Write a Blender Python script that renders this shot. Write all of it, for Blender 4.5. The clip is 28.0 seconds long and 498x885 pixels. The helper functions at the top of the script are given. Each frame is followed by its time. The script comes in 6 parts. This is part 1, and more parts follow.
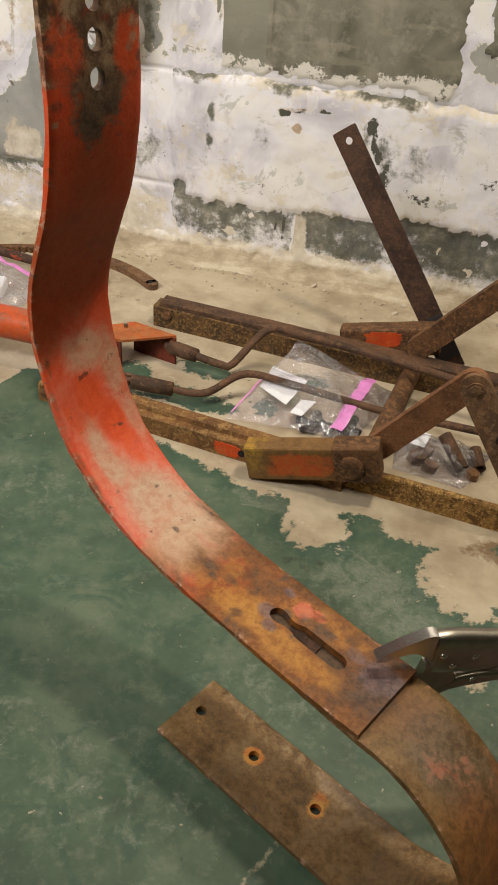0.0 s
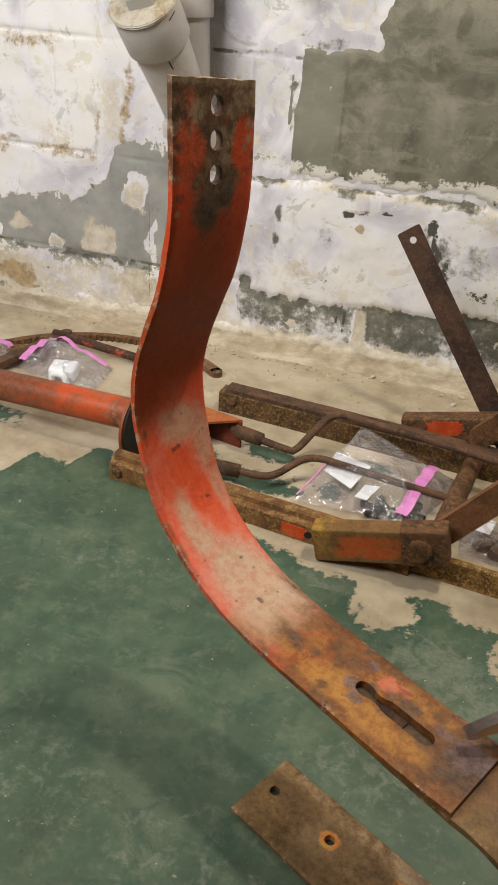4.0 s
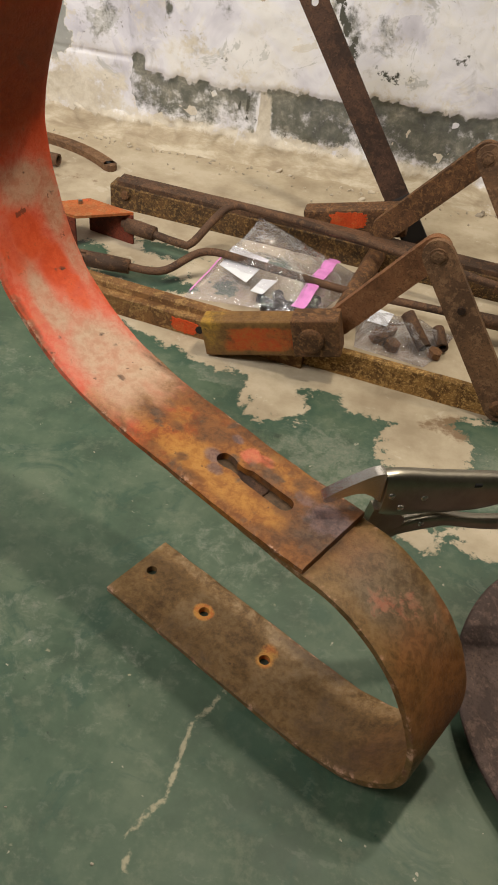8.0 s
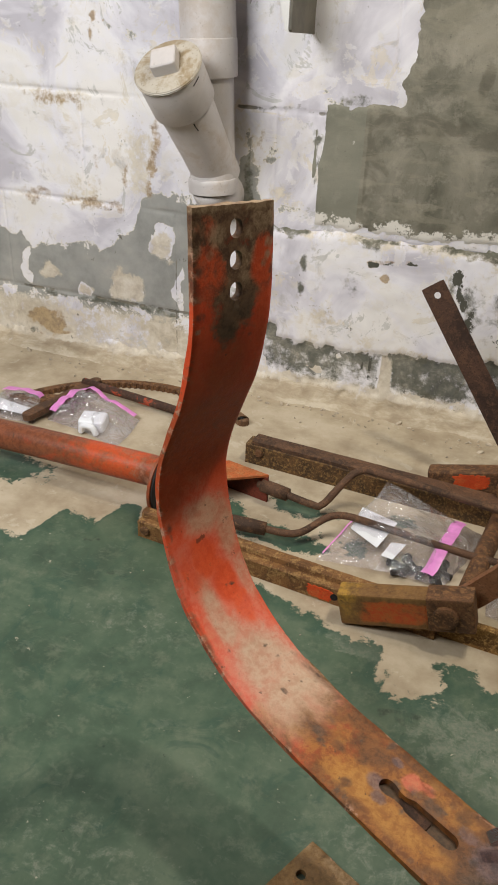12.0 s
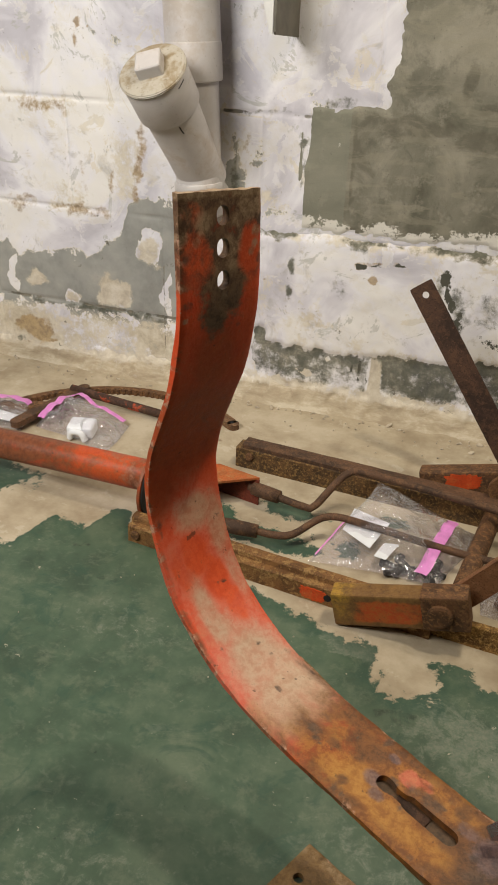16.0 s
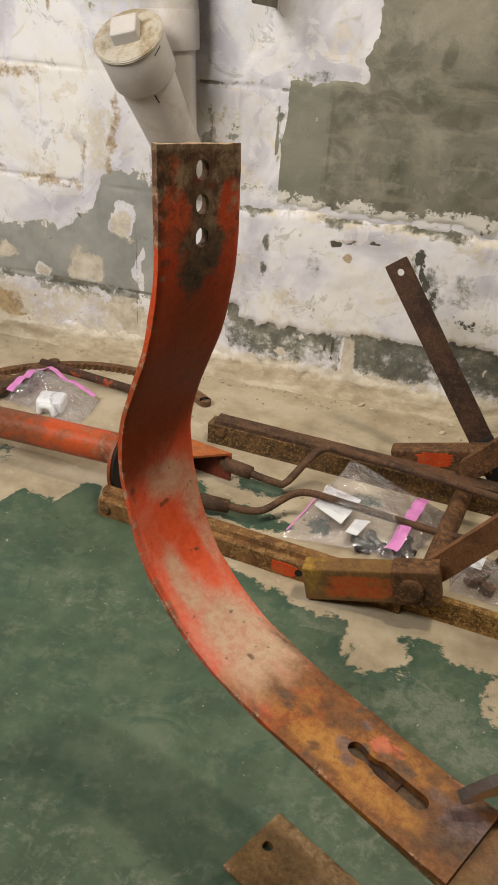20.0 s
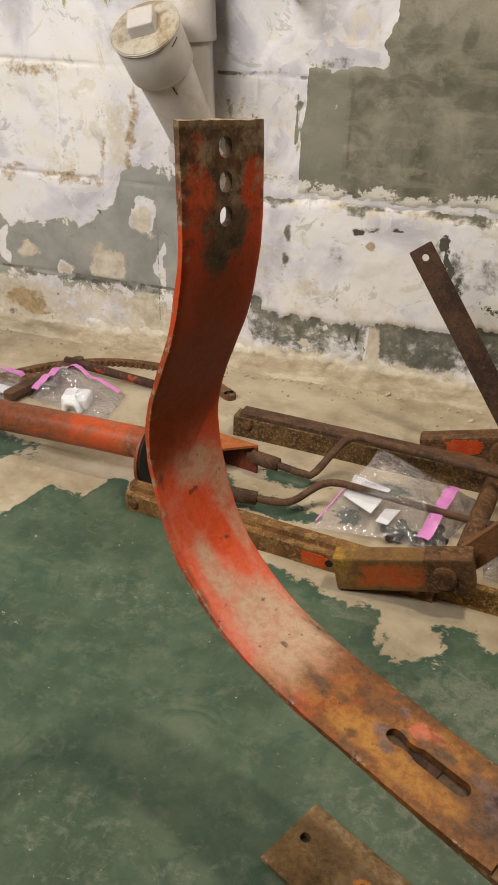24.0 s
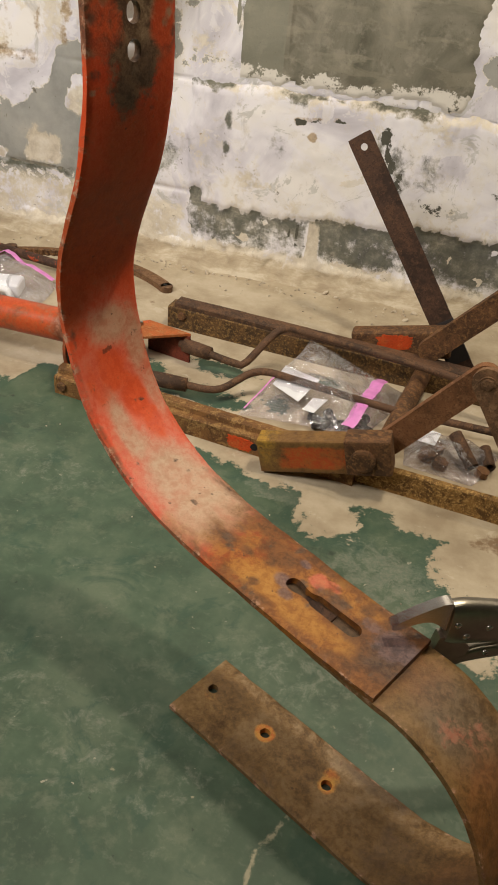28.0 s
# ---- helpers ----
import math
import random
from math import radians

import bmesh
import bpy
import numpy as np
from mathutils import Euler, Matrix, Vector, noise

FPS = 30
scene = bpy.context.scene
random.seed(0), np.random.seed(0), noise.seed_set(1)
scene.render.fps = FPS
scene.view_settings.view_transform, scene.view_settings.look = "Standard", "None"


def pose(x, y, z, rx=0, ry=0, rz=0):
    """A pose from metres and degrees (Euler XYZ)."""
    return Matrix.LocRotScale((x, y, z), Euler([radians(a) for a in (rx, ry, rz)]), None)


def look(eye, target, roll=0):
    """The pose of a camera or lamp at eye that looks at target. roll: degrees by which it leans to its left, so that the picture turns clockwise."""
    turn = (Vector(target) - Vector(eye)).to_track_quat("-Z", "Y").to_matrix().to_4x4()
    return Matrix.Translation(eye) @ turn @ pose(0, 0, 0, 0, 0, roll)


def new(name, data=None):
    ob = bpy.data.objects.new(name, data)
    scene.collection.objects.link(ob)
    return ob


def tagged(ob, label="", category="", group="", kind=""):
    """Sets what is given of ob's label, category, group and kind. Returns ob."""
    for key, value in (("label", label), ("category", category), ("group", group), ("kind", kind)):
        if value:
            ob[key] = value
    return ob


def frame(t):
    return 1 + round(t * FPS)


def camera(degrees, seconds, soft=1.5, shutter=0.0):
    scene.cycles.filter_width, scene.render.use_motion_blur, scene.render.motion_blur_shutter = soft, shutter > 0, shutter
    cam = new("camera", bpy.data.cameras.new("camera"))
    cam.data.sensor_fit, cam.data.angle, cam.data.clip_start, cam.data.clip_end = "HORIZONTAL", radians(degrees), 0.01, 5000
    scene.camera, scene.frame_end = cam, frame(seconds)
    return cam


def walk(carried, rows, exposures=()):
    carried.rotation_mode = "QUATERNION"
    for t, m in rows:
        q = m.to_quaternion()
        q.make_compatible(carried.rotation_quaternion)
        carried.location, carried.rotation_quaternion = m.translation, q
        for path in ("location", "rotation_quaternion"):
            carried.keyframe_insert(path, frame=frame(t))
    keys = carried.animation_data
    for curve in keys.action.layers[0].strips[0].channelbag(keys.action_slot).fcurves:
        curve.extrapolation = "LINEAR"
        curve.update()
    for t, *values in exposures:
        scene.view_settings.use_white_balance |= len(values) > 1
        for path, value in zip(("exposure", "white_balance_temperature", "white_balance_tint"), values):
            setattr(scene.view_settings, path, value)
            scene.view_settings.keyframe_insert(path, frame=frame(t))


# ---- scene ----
cam = camera(35.0, 28.0, soft=1.7)
PATH = [
    (0, (0.088, -0.062, 0.686), (-0.272, 1.481, -0.534), 4.8),
    (0.5, (0.065, -0.086, 0.687), (-0.383, 1.527, -0.406), 4.8),
    (1, (0.075, -0.089, 0.677), (-0.343, 1.544, -0.4), 4.8),
    (1.5, (0.082, -0.087, 0.672), (-0.365, 1.527, -0.422), 3.5),
    (2, (0.08, -0.096, 0.687), (-0.414, 1.542, -0.348), 2.7),
    (2.5, (0.071, -0.103, 0.684), (-0.443, 1.531, -0.348), 2.6),
    (3, (0.061, -0.102, 0.677), (-0.435, 1.529, -0.37), 3.5),
    (3.5, (0.054, -0.103, 0.681), (-0.442, 1.541, -0.345), 4.1),
    (5.5, (0.064, -0.107, 0.667), (-0.409, 1.502, -0.422), 4.8),
    (6, (0.078, -0.093, 0.644), (-0.347, 1.423, -0.59), 6.7),
    (6.5, (0.096, -0.09, 0.638), (-0.234, 1.432, -0.617), 7.8),
    (7, (0.095, -0.09, 0.638), (-0.237, 1.439, -0.607), 7.8),
    (7.5, (0.116, -0.079, 0.616), (-0.141, 1.364, -0.744), 7.6),
    (8, (0.121, -0.081, 0.62), (-0.136, 1.371, -0.731), 7.0),
    (8.5, (0.123, -0.082, 0.621), (-0.13, 1.372, -0.728), 7.2),
    (8.7, (0.124, -0.083, 0.596), (-0.131, 1.305, -0.824), 6.2),
    (8.8, (0.123, -0.077, 0.587), (-0.128, 1.271, -0.951), 5.4),
    (8.9, (0.123, -0.077, 0.577), (-0.115, 1.238, -0.965), 5.4),
    (9, (0.122, -0.076, 0.57), (-0.1, 1.204, -0.95), 6.2),
    (9.5, (0.113, -0.075, 0.556), (-0.107, 1.166, -0.997), 5.9),
    (10, (0.107, -0.07, 0.591), (-0.221, 1.254, -0.872), 2.3),
    (10.2, (0.078, -0.071, 0.613), (-0.324, 1.35, -0.736), 2.5),
    (10.5, (0.051, -0.057, 0.69), (-0.432, 1.442, -0.543), 2.8),
    (10.7, (0.050, -0.055, 0.730), (-0.438, 1.49, -0.410), 3.0),
    (10.8, (0.046, -0.059, 0.745), (-0.422, 1.51, -0.358), 3.9),
    (11, (0.045, -0.058, 0.759), (-0.429, 1.55, -0.331), 4.8),
    (11.5, (0.048, -0.075, 0.755), (-0.521, 1.55, -0.263), 2.6),
    (13.5, (0.047, -0.079, 0.745), (-0.529, 1.554, -0.255), 2.2),
    (14, (0.047, -0.082, 0.746), (-0.525, 1.558, -0.246), 2.2),
    (14.5, (0.046, -0.08, 0.741), (-0.519, 1.563, -0.25), 2.4),
    (15, (0.049, -0.079, 0.739), (-0.512, 1.571, -0.243), 2.3),
    (15.5, (0.048, -0.081, 0.74), (-0.513, 1.572, -0.236), 2.3),
    (16, (0.049, -0.077, 0.732), (-0.51, 1.573, -0.249), 2.0),
    (16.5, (0.05, -0.078, 0.728), (-0.495, 1.572, -0.263), 2.3),
    (17, (0.054, -0.081, 0.728), (-0.481, 1.581, -0.248), 2.5),
    (17.5, (0.055, -0.089, 0.738), (-0.485, 1.589, -0.206), 2.6),
    (18, (0.053, -0.086, 0.726), (-0.444, 1.592, -0.241), 3.4),
    (18.5, (0.053, -0.084, 0.721), (-0.445, 1.586, -0.26), 3.3),
    (19, (0.049, -0.084, 0.717), (-0.45, 1.577, -0.279), 3.5),
    (19.5, (0.043, -0.081, 0.711), (-0.441, 1.578, -0.297), 4.0),
    (20, (0.045, -0.08, 0.712), (-0.433, 1.58, -0.295), 4.1),
    (20.5, (0.045, -0.083, 0.71), (-0.419, 1.583, -0.295), 4.4),
    (21, (0.041, -0.075, 0.702), (-0.434, 1.575, -0.323), 3.7),
    (21.5, (0.044, -0.075, 0.699), (-0.449, 1.574, -0.321), 3.0),
    (23.5, (0.036, -0.076, 0.691), (-0.491, 1.559, -0.333), 2.0),
    (24, (0.041, -0.079, 0.696), (-0.494, 1.562, -0.315), 1.8),
    (24.5, (0.047, -0.086, 0.706), (-0.494, 1.567, -0.282), 1.9),
    (25, (0.042, -0.08, 0.699), (-0.489, 1.574, -0.292), 2.2),
    (25.5, (0.041, -0.087, 0.702), (-0.498, 1.563, -0.293), 1.9),
    (26, (0.047, -0.088, 0.703), (-0.491, 1.558, -0.297), 1.7),
    (26.5, (0.044, -0.087, 0.694), (-0.479, 1.549, -0.331), 1.8),
    (27, (0.045, -0.087, 0.688), (-0.463, 1.547, -0.348), 2.1),
    (27.5, (0.054, -0.09, 0.681), (-0.424, 1.545, -0.367), 3.3),
    (28, (0.087, -0.101, 0.657), (-0.294, 1.478, -0.511), 5.7),
]
walk(cam, [(t, look(eye, target, roll)) for t, eye, target, roll in PATH], [(0.0, 0.03, 6800, 11), (1.0, 0.0, 6450, 8), (3.0, -0.02, 6450, 10), (6.0, 0.02, 6600, 10), (7.0, 0.06, 6600, 10), (8.0, 0.14, 6600, 11), (9.0, 0.33, 6400, 10), (10.0, 0.34, 6250, 10),
      (10.6, 0.08, 6150, 10), (11.0, -0.02, 6100, 11), (14.0, -0.12, 6700, 11), (16.0, -0.12, 6700, 10), (25.0, -0.11, 6800, 11), (27.0, -0.07, 6800, 11), (28.0, -0.02, 7000, 12)])

# ---- light ----
world = bpy.data.worlds.new("garage_world")
scene.world = world
world.use_nodes = True
world.node_tree.nodes["Background"].inputs[0].default_value = (0.75, 0.85, 1.0, 1)
world.node_tree.nodes["Background"].inputs[1].default_value = 0.02


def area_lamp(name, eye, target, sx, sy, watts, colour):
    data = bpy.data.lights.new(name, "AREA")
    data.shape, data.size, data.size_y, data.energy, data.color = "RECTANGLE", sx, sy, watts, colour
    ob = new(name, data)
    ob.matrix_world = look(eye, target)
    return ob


WARM = (1.0, 0.91, 0.745)
area_lamp("ceiling_bulb_back", (0.44, 1.04, 1.85), (0.43, 1.0, 0.0), 0.09, 0.09, 6.3, WARM)
area_lamp("ceiling_bulb_front", (0.29, 0.74, 1.85), (0.29, 0.74, 0.0), 0.085, 0.085, 11.4, WARM)
# Unseen fill lamp, added to brighten the tine's front face.
area_lamp("room_fill_lamp", (0.95, -0.55, 2.3), (0.1, 0.4, 0.2), 0.30, 0.30, 3.2, WARM)
# Unseen lamp on the left, placed from the pipe's shadow on the wall.
area_lamp("left_side_lamp", (-0.98, -0.27, 1.5), (-0.76, 1.2, 0.42), 0.9, 0.5, 16.4, (1.0, 0.975, 0.93)).data.spread = radians(120)

# ---- materials ----


class Mat:
    """A small builder for node materials."""

    def __init__(self, name, gloss=0.5):
        self.m = bpy.data.materials.new(name)
        self.m.use_nodes = True
        self.t = self.m.node_tree
        self.bsdf = self.t.nodes["Principled BSDF"]
        self.bsdf.inputs["Specular IOR Level"].default_value = gloss
        self.co = self.t.nodes.new("ShaderNodeTexCoord").outputs["Object"]

    def put(self, socket, value):
        if isinstance(value, bpy.types.NodeSocket):
            self.t.links.new(value, socket)
        elif isinstance(value, (tuple, list)) and len(value) == 3 and socket.type == "RGBA":
            socket.default_value = (*value, 1)
        else:
            socket.default_value = value

    def math(self, op, a, b=0.0, clamp=False):
        n = self.t.nodes.new("ShaderNodeMath")
        n.operation, n.use_clamp = op, clamp
        self.put(n.inputs[0], a)
        self.put(n.inputs[1], b)
        return n.outputs[0]

    def noise(self, scale, detail=4.0, rough=0.6, distort=0.0, vec=None):
        n = self.t.nodes.new("ShaderNodeTexNoise")
        self.t.links.new(vec or self.co, n.inputs["Vector"])
        n.inputs["Scale"].default_value, n.inputs["Detail"].default_value = scale, detail
        n.inputs["Roughness"].default_value, n.inputs["Distortion"].default_value = rough, distort
        return n.outputs["Fac"]

    def stretch(self, sx, sy, sz):
        n = self.t.nodes.new("ShaderNodeMapping")
        self.t.links.new(self.co, n.inputs["Vector"])
        n.inputs["Scale"].default_value = (sx, sy, sz)
        return n.outputs["Vector"]

    def attr(self, name):
        n = self.t.nodes.new("ShaderNodeAttribute")
        n.attribute_name = name
        return n.outputs["Fac"]

    def step(self, value, lo, hi):
        n = self.t.nodes.new("ShaderNodeMapRange")
        n.interpolation_type = "SMOOTHSTEP"
        self.put(n.inputs[0], value)
        n.inputs[1].default_value, n.inputs[2].default_value = lo, hi
        return n.outputs[0]

    def mix(self, fac, a, b):
        n = self.t.nodes.new("ShaderNodeMix")
        n.data_type = "RGBA"
        self.put(n.inputs[0], fac)
        self.put(n.inputs[6], a)
        self.put(n.inputs[7], b)
        return n.outputs[2]

    def ramp(self, value, stops):
        n = self.t.nodes.new("ShaderNodeValToRGB")
        self.put(n.inputs[0], value)
        e = n.color_ramp.elements
        while len(e) < len(stops):
            e.new(0.5)
        for el, (p, c) in zip(e, stops):
            el.position, el.color = p, (*c, 1)
        return n.outputs["Color"]

    def shift(self):
        """An offset of the object's own random number, to set repeats apart."""
        return self.t.nodes.new("ShaderNodeObjectInfo").outputs["Random"]

    def bump(self, height, strength, distance=0.002):
        n = self.t.nodes.new("ShaderNodeBump")
        n.inputs["Strength"].default_value, n.inputs["Distance"].default_value = strength, distance
        self.t.links.new(height, n.inputs["Height"])
        self.t.links.new(n.outputs[0], self.bsdf.inputs["Normal"])

    def done(self, colour, rough=0.6, metal=0.0):
        self.put(self.bsdf.inputs["Base Color"], colour)
        self.put(self.bsdf.inputs["Roughness"], rough)
        self.put(self.bsdf.inputs["Metallic"], metal)
        return self.m


def rust_material(name, dark, mid, light, paint=None, amount=0.5, speckle=0.6, grain=1.0):
    """Rusted steel in three tones, with what is left of a coat of paint."""
    k = Mat(name, 0.3)
    big, small, fine = k.noise(16 * grain, 6, 0.65, 0.5), k.noise(75 * grain, 6, 0.75, 0.3), k.noise(380, 4, 0.75)
    c = k.mix(k.step(big, 0.42, 0.58), dark, mid)
    c = k.mix(k.math("MULTIPLY", k.step(small, 0.50, 0.60), speckle), c, light)
    if paint:
        worn = k.math("ADD", k.noise(20, 6, 0.7), k.math("MULTIPLY", small, 0.35))
        c = k.mix(k.step(worn, 0.98 - 0.5 * amount, 1.02 - 0.5 * amount), c, paint)
    c = k.mix(k.math("MULTIPLY", k.step(fine, 0.52, 0.62), 0.6), c, tuple(0.55 * v for v in dark))
    c = k.mix(k.math("MULTIPLY", k.step(k.noise(210, 3, 0.7), 0.60, 0.68), 0.35), c, tuple(min(1, 1.5 * v) for v in light))
    k.bump(k.math("ADD", small, k.math("MULTIPLY", fine, 0.7)), 0.6, 0.002)
    return k.done(c, k.math("ADD", 0.55, k.math("MULTIPLY", small, 0.35)), 0.0)


def floor_material():
    k = Mat("floor_worn_green_paint")
    a = k.attr("paint")
    fine = k.noise(190, 4, 0.75)
    edge = k.math("ADD", k.math("MULTIPLY", k.math("SUBTRACT", k.noise(26, 7, 0.70, 0.3), 0.5), 0.085), k.math("MULTIPLY", k.math("SUBTRACT", k.noise(90, 4, 0.7), 0.5), 0.04))
    m = k.step(k.math("ADD", a, edge), -0.004, 0.004)
    concrete = k.ramp(k.noise(9, 7, 0.65), [(0.36, (0.33, 0.262, 0.176)), (0.5, (0.43, 0.355, 0.248)), (0.62, (0.51, 0.435, 0.32))])
    concrete = k.mix(k.step(k.noise(55, 5, 0.7), 0.66, 0.78), concrete, (0.26, 0.19, 0.12))
    concrete = k.mix(k.math("MULTIPLY", k.step(k.noise(26, 6, 0.7, 0.4), 0.58, 0.66), 0.5), concrete, (0.56, 0.50, 0.39))
    concrete = k.mix(k.math("MULTIPLY", k.step(k.math("ADD", k.attr("smear"), k.math("MULTIPLY", k.math("SUBTRACT", k.noise(40, 6, 0.72), 0.5), 2.4)), 0.25, 0.75), 0.8), concrete, (0.16, 0.085, 0.035))
    green = k.ramp(k.noise(8, 7, 0.66, 0.1), [(0.36, (0.039, 0.070, 0.042)), (0.5, (0.062, 0.105, 0.063)), (0.64, (0.110, 0.148, 0.094))])
    green = k.mix(k.math("MULTIPLY", k.step(k.noise(30, 7, 0.75, 0.15), 0.50, 0.66), 0.45), green, (0.168, 0.19, 0.128))
    green = k.mix(k.math("MULTIPLY", k.step(k.noise(13, 6, 0.7, 1.0), 0.54, 0.62), 0.55), green, (0.028, 0.075, 0.048))
    green = k.mix(k.math("MULTIPLY", k.step(k.noise(3.2, 3, 0.5), 0.45, 0.7), 0.5), green, (0.055, 0.084, 0.048))
    scuff = k.step(k.math("ADD", k.noise(60, 5, 0.7, 0.6, k.stretch(0.7, 1.0, 1.0)), k.math("MULTIPLY", fine, 0.22)), 0.68, 0.76)
    green = k.mix(k.math("MULTIPLY", scuff, 0.22), green, (0.20, 0.22, 0.165))
    pits = k.step(k.noise(75, 3, 0.6), 0.30, 0.25)
    green = k.mix(k.math("MULTIPLY", pits, 0.55), green, (0.020, 0.034, 0.022))
    flecks = k.step(k.math("ADD", k.noise(85, 3, 0.6), k.math("MULTIPLY", k.noise(9, 2, 0.5), 0.2)), 0.812, 0.835)
    green = k.mix(k.math("MULTIPLY", flecks, 0.8), green, (0.44, 0.40, 0.31))
    worn = k.step(k.math("ADD", k.attr("worn"), k.math("MULTIPLY", k.math("SUBTRACT", k.noise(48, 6, 0.75, 0.4), 0.5), 3.2)), 0.2, 0.7)
    green = k.mix(k.math("MULTIPLY", worn, 0.42), green, k.mix(k.step(fine, 0.4, 0.6), (0.20, 0.235, 0.18), (0.30, 0.30, 0.235)))
    near_edge = k.step(k.math("ADD", a, edge), 0.0, 0.03)
    green = k.mix(k.math("MULTIPLY", k.math("SUBTRACT", 1.0, near_edge), 0.6), green, (0.026, 0.072, 0.047))
    # Dark dents, and the shade inside the foot holes as floor colour.
    green = k.mix(k.math("MULTIPLY", k.step(k.math("ADD", k.attr("dent_shade"), k.math("MULTIPLY", k.math("SUBTRACT", k.noise(35, 5, 0.7), 0.5), 1.6)), 0.3, 0.7), 0.8), green, (0.014, 0.022, 0.014))
    c = k.mix(m, concrete, green)
    crack = k.step(k.math("ADD", k.attr("crack"), k.math("MULTIPLY", k.math("SUBTRACT", k.noise(110, 5, 0.75), 0.5), 1.3)), 0.64, 0.92)
    c = k.mix(k.math("MULTIPLY", crack, 0.75), c, (0.44, 0.39, 0.26))
    k.bump(k.math("ADD", k.math("MULTIPLY", m, 0.6), k.math("MULTIPLY", k.noise(140, 5, 0.7), 0.35)), 0.35, 0.0015)
    rough = k.math("ADD", k.math("MULTIPLY", k.noise(30, 4, 0.6), 0.25), k.math("SUBTRACT", 0.62, k.math("MULTIPLY", m, 0.20)))
    return k.done(c, rough)


def wall_material(name="wall_peeling_white_paint"):
    """Coats of paint on block and parging: white with a lilac cast, cream below, grey block where both are gone."""
    k = Mat(name, 0.25)
    n1, n2, n3 = k.noise(10, 8, 0.66, 0.5), k.noise(34, 7, 0.72, 0.3), k.noise(130, 5, 0.75)
    rag = k.math("ADD", k.math("MULTIPLY", k.math("SUBTRACT", n1, 0.5), 2.4), k.math("MULTIPLY", k.math("SUBTRACT", n2, 0.5), 2.0))
    rag = k.math("ADD", rag, k.math("MULTIPLY", k.math("SUBTRACT", n3, 0.5), 0.8))
    white = k.ramp(k.noise(5, 6, 0.55, 0.9), [(0.36, (0.54, 0.52, 0.57)), (0.45, (0.68, 0.66, 0.71)), (0.52, (0.79, 0.775, 0.81)), (0.60, (0.80, 0.775, 0.75))])
    coat = k.step(k.noise(11, 7, 0.68, 0.9), 0.53, 0.55)
    white = k.mix(k.math("MULTIPLY", coat, 0.55), white, k.mix(k.step(n2, 0.4, 0.62), (0.80, 0.785, 0.81), (0.74, 0.70, 0.64)))
    flake = k.noise(8.5, 8, 0.72, 1.1)
    white = k.mix(k.math("MULTIPLY", k.step(flake, 0.60, 0.62), 0.55), white, k.mix(k.step(n2, 0.42, 0.6), (0.70, 0.62, 0.48), (0.60, 0.55, 0.45)))
    white = k.mix(k.math("MULTIPLY", k.step(flake, 0.40, 0.388), 0.6), white, k.mix(k.step(n2, 0.42, 0.6), (0.50, 0.50, 0.47), (0.40, 0.395, 0.36)))
    smudge = k.step(k.noise(19, 8, 0.7, 0.6), 0.55, 0.68)
    white = k.mix(k.math("MULTIPLY", smudge, 0.6), white, k.mix(k.step(n2, 0.4, 0.6), (0.40, 0.385, 0.37), (0.62, 0.56, 0.47)))
    chip = k.step(k.math("ADD", n3, k.math("MULTIPLY", n1, 0.55)), 0.95, 0.98)
    white = k.mix(k.math("MULTIPLY", chip, 0.6), white, (0.36, 0.32, 0.26))
    grey = k.ramp(k.noise(11, 7, 0.62, 0.1), [(0.36, (0.27, 0.27, 0.25)), (0.48, (0.335, 0.335, 0.312)), (0.58, (0.375, 0.37, 0.342)), (0.68, (0.44, 0.42, 0.375))])
    dark = k.ramp(k.noise(24, 8, 0.72, 0.2), [(0.38, (0.048, 0.051, 0.035)), (0.50, (0.100, 0.102, 0.074)), (0.58, (0.175, 0.170, 0.130)), (0.68, (0.37, 0.342, 0.275))])
    b = k.math("ADD", k.attr("bare"), rag)
    c = k.mix(k.step(b, 0.36, 0.44), white, (0.74, 0.69, 0.60))
    c = k.mix(k.step(b, 0.46, 0.50), c, grey)
    cream = k.ramp(n2, [(0.36, (0.48, 0.41, 0.31)), (0.5, (0.62, 0.55, 0.43)), (0.62, (0.72, 0.66, 0.55))])
    c = k.mix(k.math("MULTIPLY", k.step(k.math("ADD", k.attr("cream"), rag), 0.15, 0.70), 0.9), c, cream)
    c = k.mix(k.math("MULTIPLY", k.step(k.math("ADD", k.attr("mold"), rag), 0.05, 0.70), 0.92), c, dark)
    stain = k.step(k.math("ADD", k.attr("stain"), k.math("MULTIPLY", rag, 1.1)), 0.22, 0.95)
    c = k.mix(k.math("MULTIPLY", stain, 0.8), c, k.mix(k.step(k.math("ADD", k.math("MULTIPLY", n2, 0.65), k.math("MULTIPLY", n3, 0.35)), 0.42, 0.62), (0.47, 0.33, 0.16), (0.20, 0.118, 0.052)))
    c = k.mix(k.step(k.math("ADD", k.attr("black"), k.math("MULTIPLY", k.math("SUBTRACT", k.noise(55, 6, 0.75), 0.5), 3.4)), 0.40, 0.60), c, k.mix(n2, (0.045, 0.047, 0.036), (0.13, 0.124, 0.10)))
    fleck = k.math("MULTIPLY", k.step(k.noise(62, 5, 0.72, 0.3), 0.655, 0.68), k.step(k.noise(7, 3, 0.5), 0.48, 0.58))
    c = k.mix(k.math("MULTIPLY", fleck, 0.85), c, (0.13, 0.115, 0.085))
    grit = k.step(k.math("ADD", k.attr("joint"), k.math("MULTIPLY", rag, 0.55)), 0.40, 0.62)
    c = k.mix(k.math("MULTIPLY", grit, 0.85), c, k.mix(k.step(n2, 0.42, 0.6), (0.075, 0.068, 0.050), (0.24, 0.215, 0.165)))
